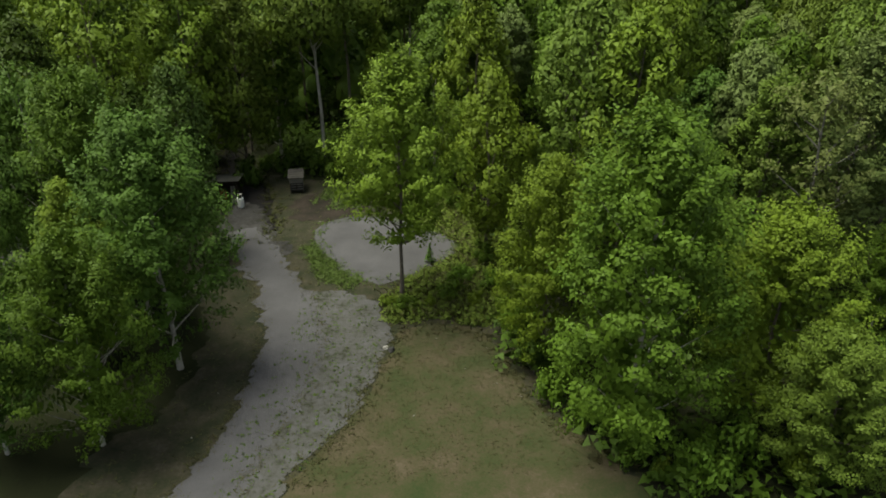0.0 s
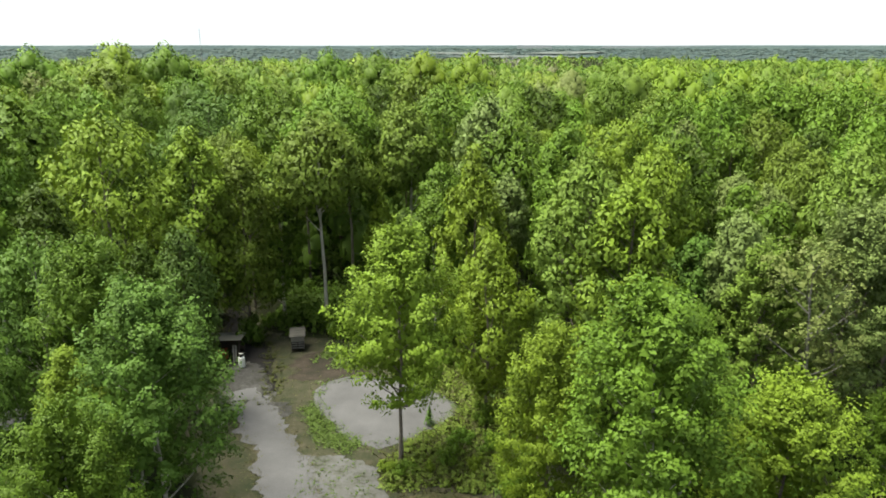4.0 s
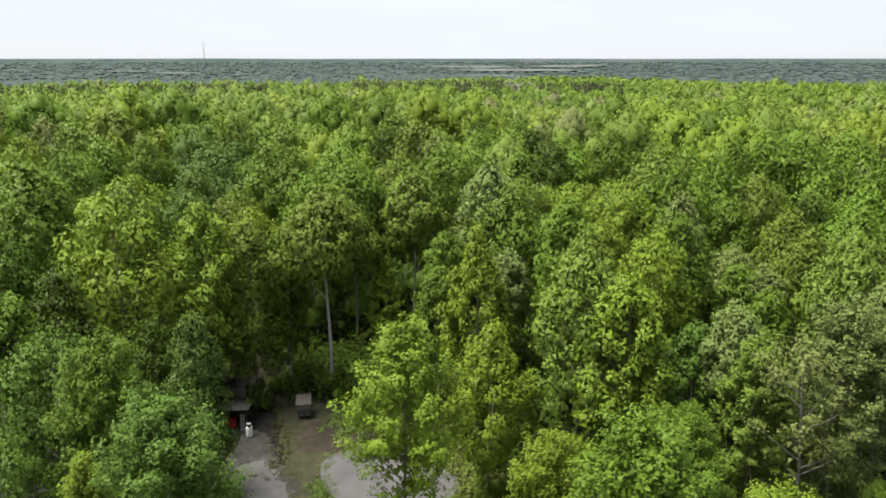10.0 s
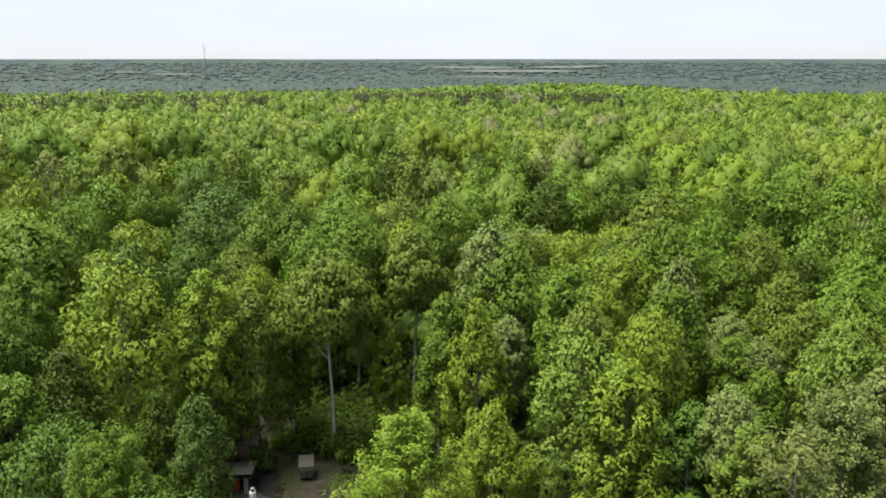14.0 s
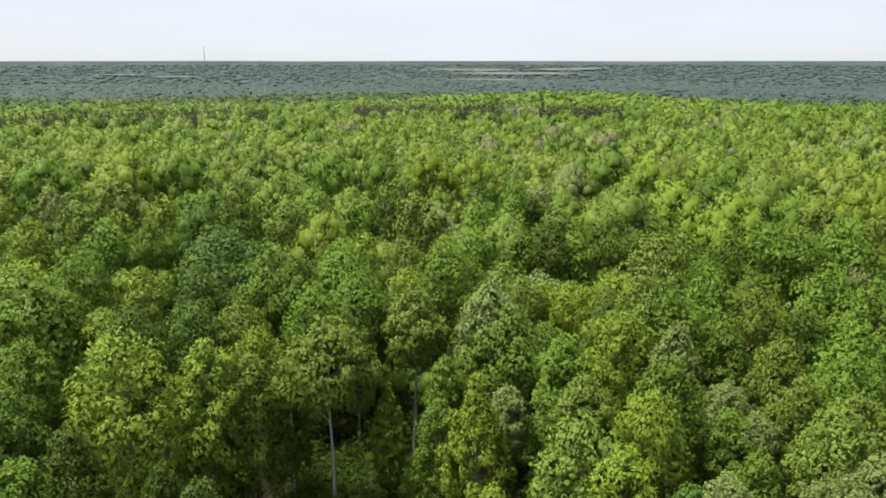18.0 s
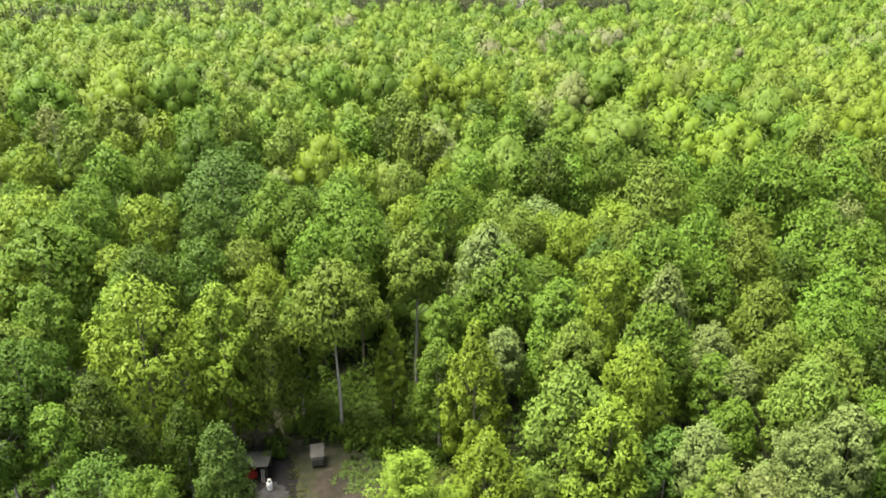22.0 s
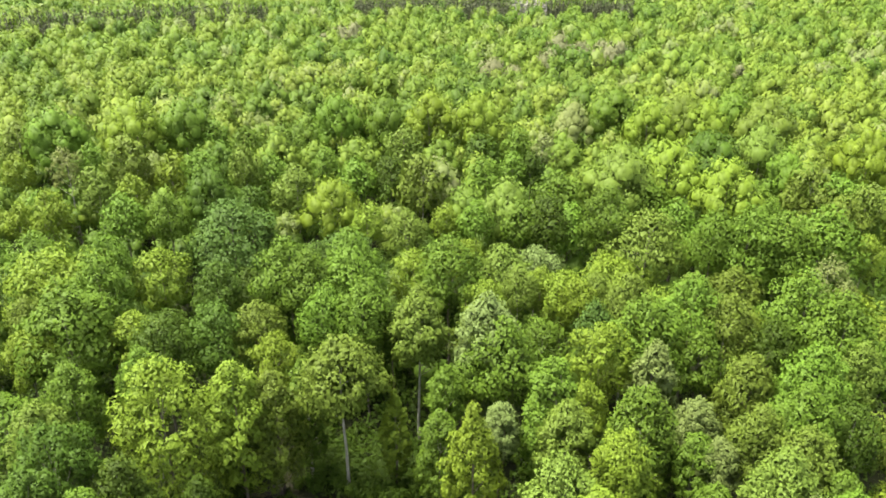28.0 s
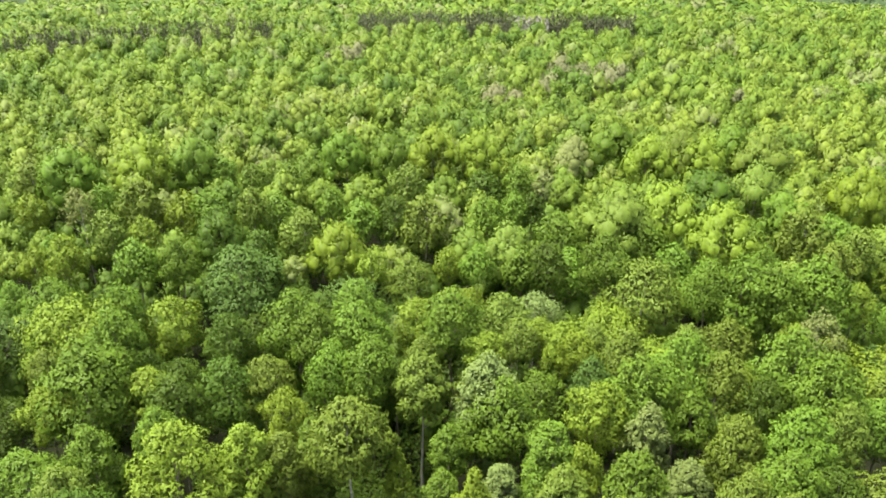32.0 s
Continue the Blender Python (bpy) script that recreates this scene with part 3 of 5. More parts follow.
WOODS_F = [
    ("mid_c", -65.8, 113.5, 20.5, 2.8), ("mid_a", 20.9, 114.3, 20.5, 3.9), ("mid_a", 5.3, 114.5, 20.5, 3.0), ("mid_a", 12.8, 114.5, 20.5, 3.4),
    ("mid_c", -12.9, 114.7, 20.5, 3.0), ("mid_c", -72.7, 116.0, 19.0, 2.6), ("mid_a", 39.3, 116.0, 20.5, 3.0), ("mid_c", 0.2, 117.7, 19.0, 2.6),
    ("mid_d", 73.2, 119.4, 20.5, 3.1), ("mid_d", 10.8, 119.5, 20.5, 4.5), ("mid_b", -33.7, 119.6, 20.5, 3.1), ("mid_a", -70.8, 119.7, 19.0, 2.5),
    ("mid_c", -19.7, 119.9, 20.5, 4.5), ("mid_d", -61.6, 122.0, 20.5, 3.0), ("mid_c", -55.9, 123.5, 19.0, 2.2), ("mid_c", 50.0, 123.6, 20.5, 5.0),
    ("mid_d", -26.8, 124.2, 20.5, 3.6), ("mid_b", -42.2, 125.2, 20.5, 4.6), ("mid_a", 74.8, 125.2, 20.5, 3.6), ("mid_a", 36.6, 125.9, 20.5, 4.0),
]
WOODS_G = [
    ("mid_a", 56.2, 126.9, 20.5, 4.3), ("mid_d", 67.0, 128.1, 20.5, 4.3), ("mid_d", 32.3, 129.4, 20.5, 5.8), ("mid_a", 21.1, 129.6, 20.5, 4.4),
    ("mid_d", -4.5, 130.5, 20.5, 4.2), ("mid_a", 74.1, 132.0, 20.5, 4.2), ("mid_g", -71.6, 132.2, 20.5, 2.9), ("mid_d", -38.0, 132.8, 20.5, 2.7),
    ("mid_c", 42.8, 133.6, 20.5, 5.3), ("mid_c", -82.5, 134.2, 20.5, 3.2), ("mid_a", -17.0, 134.5, 20.5, 3.9), ("mid_a", -47.2, 135.0, 20.5, 3.2),
    ("mid_b", -10.6, 135.1, 20.5, 3.2), ("mid_d", -60.8, 135.2, 20.5, 3.9), ("mid_a", 7.7, 135.7, 20.5, 3.5), ("mid_a", -68.8, 136.3, 20.5, 2.8),
    ("mid_a", -34.0, 136.3, 20.5, 3.9), ("mid_c", -53.0, 136.4, 20.5, 4.3), ("mid_b", 16.9, 138.4, 19.0, 2.4), ("mid_a", -23.5, 138.5, 20.5, 2.9),
]
WOODS_H = [
    ("mid_a", 13.4, 138.5, 20.5, 3.0), ("mid_a", 67.9, 139.9, 20.5, 4.7), ("mid_b", 53.7, 143.9, 20.5, 5.7), ("mid_a", -80.2, 147.3, 20.5, 5.2),
    ("mid_d", 65.3, 147.4, 20.5, 4.9), ("mid_d", -88.5, 147.6, 20.5, 3.5), ("mid_d", -8.6, 147.9, 20.5, 3.5), ("mid_c", 88.4, 148.0, 20.5, 4.9),
    ("mid_a", -42.1, 149.1, 20.5, 3.5), ("mid_c", -65.2, 151.1, 20.5, 5.5), ("mid_b", 7.9, 151.5, 20.5, 4.3), ("mid_g", 20.7, 152.5, 19.0, 2.4),
    ("mid_a", -55.6, 152.7, 20.5, 4.8), ("mid_a", -49.8, 153.7, 20.5, 3.1), ("mid_a", -34.9, 154.1, 20.5, 4.3), ("mid_a", 15.9, 155.3, 20.5, 3.6),
    ("mid_c", 89.1, 160.0, 20.5, 4.0), ("mid_a", -24.0, 162.8, 20.5, 4.6), ("mid_a", -13.8, 163.1, 20.5, 4.6), ("mid_c", 12.2, 163.9, 20.5, 3.8),
]
WOODS_I = [
    ("mid_c", 46.5, 165.3, 20.5, 4.6), ("mid_c", 6.8, 165.6, 20.5, 4.6), ("mid_c", -3.7, 166.2, 20.5, 5.2), ("mid_c", 60.2, 167.6, 20.5, 4.7),
    ("mid_d", 56.3, 172.3, 20.5, 4.8), ("mid_d", 76.6, 172.4, 20.5, 6.2), ("mid_g", 30.4, 173.0, 20.5, 4.8), ("mid_a", 41.3, 177.7, 20.5, 5.8),
    ("mid_a", 71.6, 181.1, 20.5, 5.0),
]
known = WOODS_A + WOODS_B + WOODS_C + WOODS_D + WOODS_E + WOODS_F + WOODS_G + WOODS_H + WOODS_I


def terrain(x, y):
    """Height of the ground: level round the clearing, a broad rise, then a drop to a low plain with far ridges."""
    x, y = np.asarray(x, float), np.asarray(y, float)
    d = np.hypot(x, y)
    a = x / np.maximum(np.abs(y), 1.0)
    z = 3.2 * np.exp(-(((x + 25) / 90) ** 2 + ((y - 190) / 70) ** 2)) - 2.5 * np.exp(-(((x - 110) / 70) ** 2 + ((y - 260) / 120) ** 2))
    z = z + 2.6 * np.exp(-(((x + 68) / 34) ** 2 + ((y - 152) / 34) ** 2))
    z = z * np.clip((y - 75) / 60, 0, 1)
    edge = 440 + 190 * np.exp(-((a - 0.16) / 0.20) ** 2) + 60 * np.clip(a, 0, 1)
    s = np.clip((d - edge) / 600, 0, 1)
    z = z - 38 * s * s * (3 - 2 * s)
    roll = np.sin(x / 310 + 0.6) * np.cos(y / 420 + 1.1) * 5 + np.sin((x + y) / 170) * 2.5
    f = np.clip((d - 2300) / 2400, 0, 1)
    z = z + roll * s * (1 - 0.8 * f)
    return z + f * f * 60


rng = np.random.default_rng(5)
KINDS_MID = {
    "mid_a": (21, 18, 4.6, 7.8, "dome", 56, 4800, 0.21, 3, "maple", BARK, 0.0),
    "mid_b": (22, 18, 4.6, 7.3, "dome", 56, 4800, 0.21, 3, "deep", BARK, 0.0),
    "mid_c": (23, 18, 4.6, 6.8, "round", 56, 4800, 0.21, 3, "yellow", BARK, 0.0),
    "mid_d": (24, 18, 4.6, 8.3, "dome", 56, 4800, 0.21, 3, "grey", BARK_PALE, 0.0),
    "mid_e": (25, 18, 4.6, 4.3, "oval", 56, 4800, 0.21, 3, "dusky", BARK, 0.0),
    "mid_f": (26, 18, 4.6, 6.8, "round", 56, 4800, 0.21, 3, "maple", BARK_PALE, 0.05),
    "mid_g": (27, 18, 4.6, 7.3, "dome", 50, 2400, 0.22, 3, "faded", BARK_PALE, 0.15),
    "mid_h": (30, 18, 4.6, 6.8, "round", 50, 4600, 0.22, 3, "silver", BARK_PALE, 0.0),
}
KINDS_BACK = {k: (v[0] + 40,) + v[1:5] + (36, int(v[6] * 0.42), v[7] * 1.45) + v[8:] for k, v in KINDS_MID.items()}
MID_WORDS = {
    "mid_a": "forest maple with a full mid-green crown", "mid_b": "forest tree with a dense dark green crown",
    "mid_c": "forest tree with a bright yellow-green crown", "mid_d": "forest tree with grey-green leaves",
    "mid_e": "pointed forest tree with bluish green leaves", "mid_f": "spreading forest maple with an open green crown",
    "mid_g": "thin-leaved forest tree with a faded brownish crown", "mid_h": "forest tree with pale silvery leaves",
}
CLEARING = [(-25, 5), (-25, 34), (-20, 48), (-22, 60), (-25, 70), (-26, 78), (-21, 79), (-17, 69), (-8, 65), (0, 62), (6, 57), (4, 44), (4, 36), (7, 30), (12, 24), (15, 5)]


def inside(x, y, poly):
    hit = False
    for (x0, y0), (x1, y1) in zip(poly, poly[1:] + poly[:1]):
        if (y0 > y) != (y1 > y) and x < (x1 - x0) * (y - y0) / (y1 - y0) + x0:
            hit = not hit
    return hit


for kind, x, y, h, r in heroes:
    fine = y < 46 and x > -25
    plant(kind + "_fine" if fine else kind, (FINE if fine else FULL)[kind], x, y, 0, r / NEAR[kind][2], h / NEAR[kind][1], rng.uniform(0, 360), WORDS[kind], "trees round the clearing")

EDGE_KIND = {"mid_a": "maple", "mid_b": "deep", "mid_c": "bright", "mid_d": "grey", "mid_e": "dusky", "mid_h": "silver"}


def forest_tree(key, x, y, r, h):
    """A tree of the forest, with finer leaves the nearer it stands."""
    r = max(r, 2.9)
    if y < 72 and key in EDGE_KIND:
        kind = EDGE_KIND[key]
        sz = min(max(1.0 * r / 4.2, 0.8 * h / 18), h / 18)
        plant(kind + "_wood", WOOD[kind], x, y, h - 18 * sz, r / 4.2, sz, rng.uniform(0, 360), WORDS[kind], "forest trees", False)
    else:
        back = y > 112
        sz = min(max(0.95 * r / 4.6, 0.75 * h / 18), h / 18)
        plant(key + "_back" if back else key, (KINDS_BACK if back else KINDS_MID)[key], x, y, float(terrain(x, y)) + h - 18 * sz, r / 4.6, sz, rng.uniform(0, 360), MID_WORDS[key], "forest trees", False)


known = [k for k in known if all(math.hypot(k[1] - x, k[2] - y) > 0.55 * r + 0.6 for _, x, y, _, r in heroes)]
# darker leaf kinds towards both sides stand in for cloud shade
CLOUD_DIMMED = {"mid_a": "mid_b", "mid_c": "mid_a", "mid_d": "mid_d"}
for i, (key, x, y, h, r) in enumerate(known):
    if y < 82 and abs(x) > 27 and i % 2 and key in CLOUD_DIMMED:
        key = CLOUD_DIMMED[key]
    forest_tree(key, x, y, r * 1.32, h)
spots = [(x, y, r * (2.2 if k == "faded" else 1.0)) for k, x, y, _, r in heroes] + [(x, y, r * 1.25) for _, x, y, _, r in known]
# the rest of the forest, the broadest crowns first, each clear of its neighbours
FADED_PATCHES = ((56, 290, 15), (34, 264, 8), (100, 252, 6), (20, 246, 7), (-45, 330, 10))
far_spots = []
taken = np.zeros((4000, 3))
taken[:len(spots)] = spots
count = len(spots)
for dart in range(30000):
    y = math.sqrt(rng.uniform(26 ** 2, 470 ** 2))
    x = rng.uniform(-1, 1) * (0.62 * y + (16 if y < 120 else 7))
    r = 5.6 - 2.9 * dart / 30000 + rng.uniform(-0.5, 0.5)
    near = taken[:count]
    if inside(x, y, CLEARING) or ((near[:, 0] - x) ** 2 + (near[:, 1] - y) ** 2 < (0.8 * (near[:, 2] + r)) ** 2).any():
        continue
    if y < 58 and (-20 < x < 27 or x < -20 and rng.uniform() < 0.6):
        continue
    h = rng.uniform(15.5, 19.5) + 0.7 * (r - 4.2)
    if y < 112:
        h -= 3.0 + 0.12 * max(0, 60 - y)
        key = rng.choice(list(KINDS_MID), p=(0.32, 0.32, 0.07, 0.12, 0.06, 0.10, 0.0, 0.01) if x < -20 else (0.32, 0.14, 0.20, 0.18, 0.03, 0.11, 0.0, 0.02))
        forest_tree(key, x, y, r, h)
    else:
        d, az = math.hypot(x, y), math.atan2(x, y)
        if (396 < d < 446 and -0.12 < az < 0.24 and rng.uniform() < 0.95) or (374 < d < 424 and -0.56 < az < -0.23 and rng.uniform() < 0.85):
            continue
        far_spots.append((x, y, r * 1.08, h + rng.uniform(-1.0, 1.6) - (2.0 if y < 190 else 0)))
    taken[count] = (x, y, r)
    count += 1

def woods(name, px, py, r, h, n, size, mat, label, seed, core=0.32, corners=3, even=0.0, deep=0.30):
    """Far woods as one mesh: each tree an uneven core under a coat of leaf sprays."""
    g = np.random.default_rng(seed)
    k = len(px)
    z = terrain(px, py)
    half = deep * h
    tone = np.clip(g.normal(0.5, 0.3, k), 0, 1)
    c = np.stack([px, py, z + h - half], 1)
    jit = g.uniform(0.75, 1.1, (k, len(ICO_V), 1)) * core
    v1 = (c[:, None] + ICO_V[None] * jit * np.stack([r, r, half], 1)[:, None]).reshape(-1, 3)
    f1 = (ICO_F[None] + (np.arange(k) * len(ICO_V))[:, None, None]).reshape(-1, 3)
    pieces = [(v1, f1)]
    normals = [np.tile(ICO_V, (k, 1))]
    if n:
        # sprays gather on a few lobes of each crown
        lobes = 13
        ld = g.normal(size=(k, lobes, 3))
        ld[..., 2] = np.abs(ld[..., 2]) * 1.1
        ld = unit(ld)
        pick = g.integers(0, lobes, (k, n))
        d = ld[np.arange(k)[:, None], pick]
        e = unit(g.normal(size=(k, n, 3)) + np.array([0, 0, 0.4]))
        ext = np.stack([r, r, half], 1)[:, None]
        p = c[:, None] + ext * (d * 0.74 + e * 0.30)
        soft = unit(d * 0.8 + e * 0.4 + np.array([0, 0, 0.1]))
        nn = unit(soft + g.normal(0, 0.22, (k, n, 3)))
        normals.append(np.repeat(unit(soft + 0.3 * nn).reshape(-1, 3), corners, 0))
        sz = (size * r[:, None] / 4 * g.uniform(0.6, 1.3, (k, n))).ravel()
        pieces.append(cards(g, p.reshape(-1, 3), nn.reshape(-1, 3), sz, corners))
    normals = [unit(k * (1 - even) + np.array([0, 0, even])) for k in normals]
    v, f = merge(pieces)
    me = mesh_np(name, v, f, (mat,), smooth=True, normals=np.concatenate(normals))
    every = [np.repeat(tone, len(ICO_V))] + ([np.repeat(tone, n * corners)] if n else [])
    me.attributes.new("tone", 'FLOAT', 'POINT').data.foreach_set("value", np.concatenate(every).astype(np.float32))
    ob = new(name, me)
    return tagged(ob, label, "woods", kind="stuff")


def canopy(name, px, py, r, h, boughs, leaves, size, label, seed, tones=(0.0, 1.0)):
    """Woods as one mesh: crowns of six shapes, turned, stretched and toned tree by tree."""
    g = np.random.default_rng(seed)
    shapes = [tree_meshes(seed * 10 + i, 18, 4.6, 9.0, ("dome", "round", "dome")[i % 3], boughs, leaves, size, 3)[2] for i in range(6)]
    vs, fc, ns, ts, o = [], [], [], [], 0
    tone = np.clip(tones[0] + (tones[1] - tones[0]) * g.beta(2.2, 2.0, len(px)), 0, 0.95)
    for fx, fy, fr in FADED_PATCHES:
        tone[np.hypot(px - fx, py - fy) < fr] = 1.2
    for x, y, z, rr, hh, t in zip(px, py, terrain(px, py), r, h, tone):
        v, f, nn = shapes[g.integers(6)]
        q = g.uniform(0, 2 * np.pi)
        m = np.array([[math.cos(q), -math.sin(q), 0], [math.sin(q), math.cos(q), 0], [0, 0, 1]])
        vs.append(v @ m.T * np.array([rr / 4.6, rr / 4.6, rr / 4.4]) + np.array([x, y, z + hh - 18 * rr / 4.4]))
        fc.append(f + o)
        ns.append(nn @ m.T)
        ts.append(np.full(len(v), t, np.float32))
        o += len(v)
    me = mesh_np(name, np.concatenate(vs), np.concatenate(fc), (WOODS,), smooth=True, normals=np.concatenate(ns))
    me.attributes.new("tone", 'FLOAT', 'POINT').data.foreach_set("value", np.concatenate(ts))
    return tagged(new(name, me), label, "woods", kind="stuff")


fs = np.array(far_spots)
for d0, d1, boughs, leaves, size, seed in ((0, 165, 26, 820, 0.35, 31), (165, 250, 16, 460, 0.45, 32), (250, 900, 8, 190, 0.66, 33)):
    a = fs[(fs[:, 1] >= d0) & (fs[:, 1] < d1)]
    canopy("woods", a[:, 0], a[:, 1], a[:, 2], a[:, 3], boughs, leaves, size, "unbroken green broadleaf forest canopy", seed)
g = np.random.default_rng(35)
low = [(x, y) for x, y in zip(g.uniform(-1, 1, 1900), np.sqrt(g.uniform(82 ** 2, 250 ** 2, 1900))) if not inside(x * (0.62 * y + 10), y, CLEARING)]
y = np.array([q[1] for q in low])
x = np.array([q[0] for q in low]) * (0.62 * y + 10)
n = len(low)
# darkest tones only: the shade between crowns is put into the leaf colour
canopy("understory", x, y, g.uniform(2.4, 3.8, n), g.uniform(7, 12, n), 3, 60, 0.85, "lower trees under the forest canopy, toned dark for shade", 36, (0.0, 0.25))


def belt(d0, d1, step, seed):
    g = np.random.default_rng(seed)
    n = int(1.28 * (d1 * d1 - d0 * d0) / 2 / step ** 2)
    d = np.sqrt(g.uniform(d0 * d0, d1 * d1, n))
    t = g.uniform(-0.64, 0.64, n)
    return d * np.sin(t), d * np.cos(t), g.uniform(0.55, 0.8, n) * step, g


x, y, r, g = belt(455, 900, 10, 41)
woods("woods", x, y, r, g.uniform(13, 19, len(x)), 40, 1.25, WOODS, "forest canopy on the far slope", 42, 0.75, even=0.45)
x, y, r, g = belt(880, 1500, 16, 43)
woods("far_woods", x, y, r, g.uniform(10, 16, len(x)), 9, 2.4, WOODS_MID, "distant mixed woods on the low plain, greyed for haze", 44, 0.9, even=0.4, deep=0.45)
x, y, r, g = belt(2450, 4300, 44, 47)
woods("far_woods", x, y, g.uniform(9, 20, len(x)), g.uniform(4, 9, len(x)), 0, 3.0, WOODS_HAZED, "distant mixed woods towards the horizon, bluish for haze", 48, 1.0, even=0.95, deep=0.55)
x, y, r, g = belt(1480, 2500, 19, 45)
woods("far_woods", x, y, g.uniform(5, 11, len(x)), g.uniform(4, 9, len(x)), 0, 3.0, WOODS_HAZED, "distant mixed woods towards the horizon, bluish for haze", 46, 1.0, even=0.9, deep=0.55)

# ------------------------------------------------------------------ ground
ys = np.concatenate([np.linspace(-400, 0, 9)[:-1], np.linspace(0, 120, 61)[:-1], np.linspace(120, 700, 59)[:-1], np.linspace(700, 4900, 90)])
xs = np.concatenate([-np.geomspace(4900, 45, 60), np.linspace(-43, 43, 44), np.geomspace(45, 4900, 60)])
gx, gy = np.meshgrid(xs, ys)
gz = terrain(gx, np.maximum(gy, 0)) * (gy > 0)
nx, ny = len(xs), len(ys)
idx = np.arange(nx * ny).reshape(ny, nx)
quads = np.stack([idx[:-1, :-1], idx[:-1, 1:], idx[1:, 1:], idx[1:, :-1]], -1).reshape(-1, 4)
tagged(new("ground", mesh_np("ground", np.stack([gx, gy, gz], -1).reshape(-1, 3), quads, (FLOOR, HAZED_CANOPY), index=(np.hypot(gx, gy)[:-1, :-1].ravel() > 860).astype(int), smooth=True)), "shaded brown forest floor with leaf litter", "ground", kind="structure")


def sheet(name, outline, mat, z, label, category, ragged=0.35, seed=1):
    """A thin layer on the ground with a worn, ragged edge."""
    g = np.random.default_rng(seed)
    pts = []
    n = len(outline)
    for i in range(n):
        p0, p1, p2, p3 = (np.array(outline[(i + j) % n], float) for j in (-1, 0, 1, 2))
        m = max(3, int(np.linalg.norm(p2 - p1) / 0.25))
        for t in np.arange(m) / m:
            q = 0.5 * (2 * p1 + (p2 - p0) * t + (2 * p0 - 5 * p1 + 4 * p2 - p3) * t * t + (3 * p1 - p0 - 3 * p2 + p3) * t ** 3)
            w = noise.noise(Vector((q[0] * 0.8, q[1] * 0.8, seed))) + 0.6 * noise.noise(Vector((q[0] * 2.7, q[1] * 2.7, seed + 9)))
            pts.append(q + ragged * w * np.array([1.0, 0.6]) + g.normal(0, 0.03, 2))
    bm = bmesh.new()
    face = bm.faces.new([bm.verts.new((p[0], p[1], z)) for p in pts])
    if face.normal.z < 0:
        face.normal_flip()
    bmesh.ops.triangulate(bm, faces=bm.faces[:])
    me = bpy.data.meshes.new(name)
    bm.to_mesh(me)
    bm.free()
    me.materials.append(mat)
    return tagged(new(name, me), label, category, kind="structure")


ROUGH_LINE = [(-19, -24), (-18, 24), (-15.5, 31), (-14.8, 39), (-18.5, 47), (-19.5, 55), (-20.5, 62), (-22.5, 68), (-24.5, 76), (-21.5, 78.5), (-18, 70), (-15, 66.5), (-8, 65.5), (0, 62), (5.5, 57), (6.5, 48), (5.2, 40), (5.2, 36.5), (6.8, 31.8), (10.4, 27.3), (12, 20), (13, -24)]
LAWN_LINE = [(-10, -24), (-9.3, 18), (-7.4, 25.7), (-4.6, 31.5), (-2.9, 37.5), (-2.2, 39.6), (0.5, 40.3), (2.6, 39.2), (4.0, 36.5), (5.6, 31.8), (9.0, 27.3), (10.8, 20), (12, -24)]
DRIVE = [(-14.8, -24), (-14.0, 20), (-12.6, 25.7), (-11.4, 30.5), (-11.1, 36), (-11.4, 39.8), (-13.6, 46), (-16.4, 51), (-17.2, 53.6), (-15.9, 54.9), (-14.2, 53.8), (-12.8, 51.6), (-11.0, 47.5), (-8.6, 43.0), (-7.2, 38), (-8.0, 32), (-9.6, 25.7), (-10.3, 18), (-10.8, -24)]
VERGE = [(-12, -24), (-11.5, 25), (-10.2, 33), (-9.6, 39), (-9.5, 44), (-6.0, 44.2), (-3.8, 42.0), (-3.1, 38.5), (-4.8, 31.5), (-7.6, 25.7), (-9.4, 18), (-10, -24)]
TRACK = [(-18.6, 53.5), (-19.2, 58), (-20.2, 63), (-21.6, 68), (-23.8, 75), (-22.3, 77.5), (-19.6, 70.5), (-16.8, 65), (-15.0, 60), (-13.6, 54.5), (-15.5, 52)]
SCRAPE = [(-12.5, 57), (-12.6, 61.5), (-9.5, 62.2), (-6.5, 60.5), (-6.5, 57.8), (-9.2, 56.4)]
PAD = [(-10.2, 53.0), (-9.5, 56.0), (-6.7, 57.3), (-3.0, 56.2), (1.4, 52.0), (0.2, 48.8), (-3, 46.2), (-4.8, 45.6), (-7.6, 48.2)]
FOREST_PATCH = [(-38, 47), (-38, 50.5), (-33, 51.5), (-29.5, 50.5), (-29.5, 49), (-33, 48.2)]
sheet("rough_grass", ROUGH_LINE, ROUGH, 0.03, "rough grass and bare soil of the clearing", "grass", 0.9, 2)
sheet("lawn", LAWN_LINE, LAWN, 0.045, "dry patchy mown grass turning brown", "grass", 0.5, 3)
sheet("dirt_track", TRACK, SHADED_DIRT, 0.05, "brown dirt track, darkened for tree shade, leading into the forest", "track", 0.5, 4)
sheet("dirt_patch", SCRAPE, SHADED_SOIL, 0.052, "bare reddish brown soil beside the gravel, darkened for tree shade", "soil", 1.5, 6)
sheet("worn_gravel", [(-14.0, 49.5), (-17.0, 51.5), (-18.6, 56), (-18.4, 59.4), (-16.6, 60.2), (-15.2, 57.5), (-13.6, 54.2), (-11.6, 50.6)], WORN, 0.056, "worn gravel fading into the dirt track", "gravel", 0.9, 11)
sheet("verge", VERGE, VERGE_MAT, 0.055, "stony verge of gravel mixed with dry weeds", "verge", 0.9, 8)
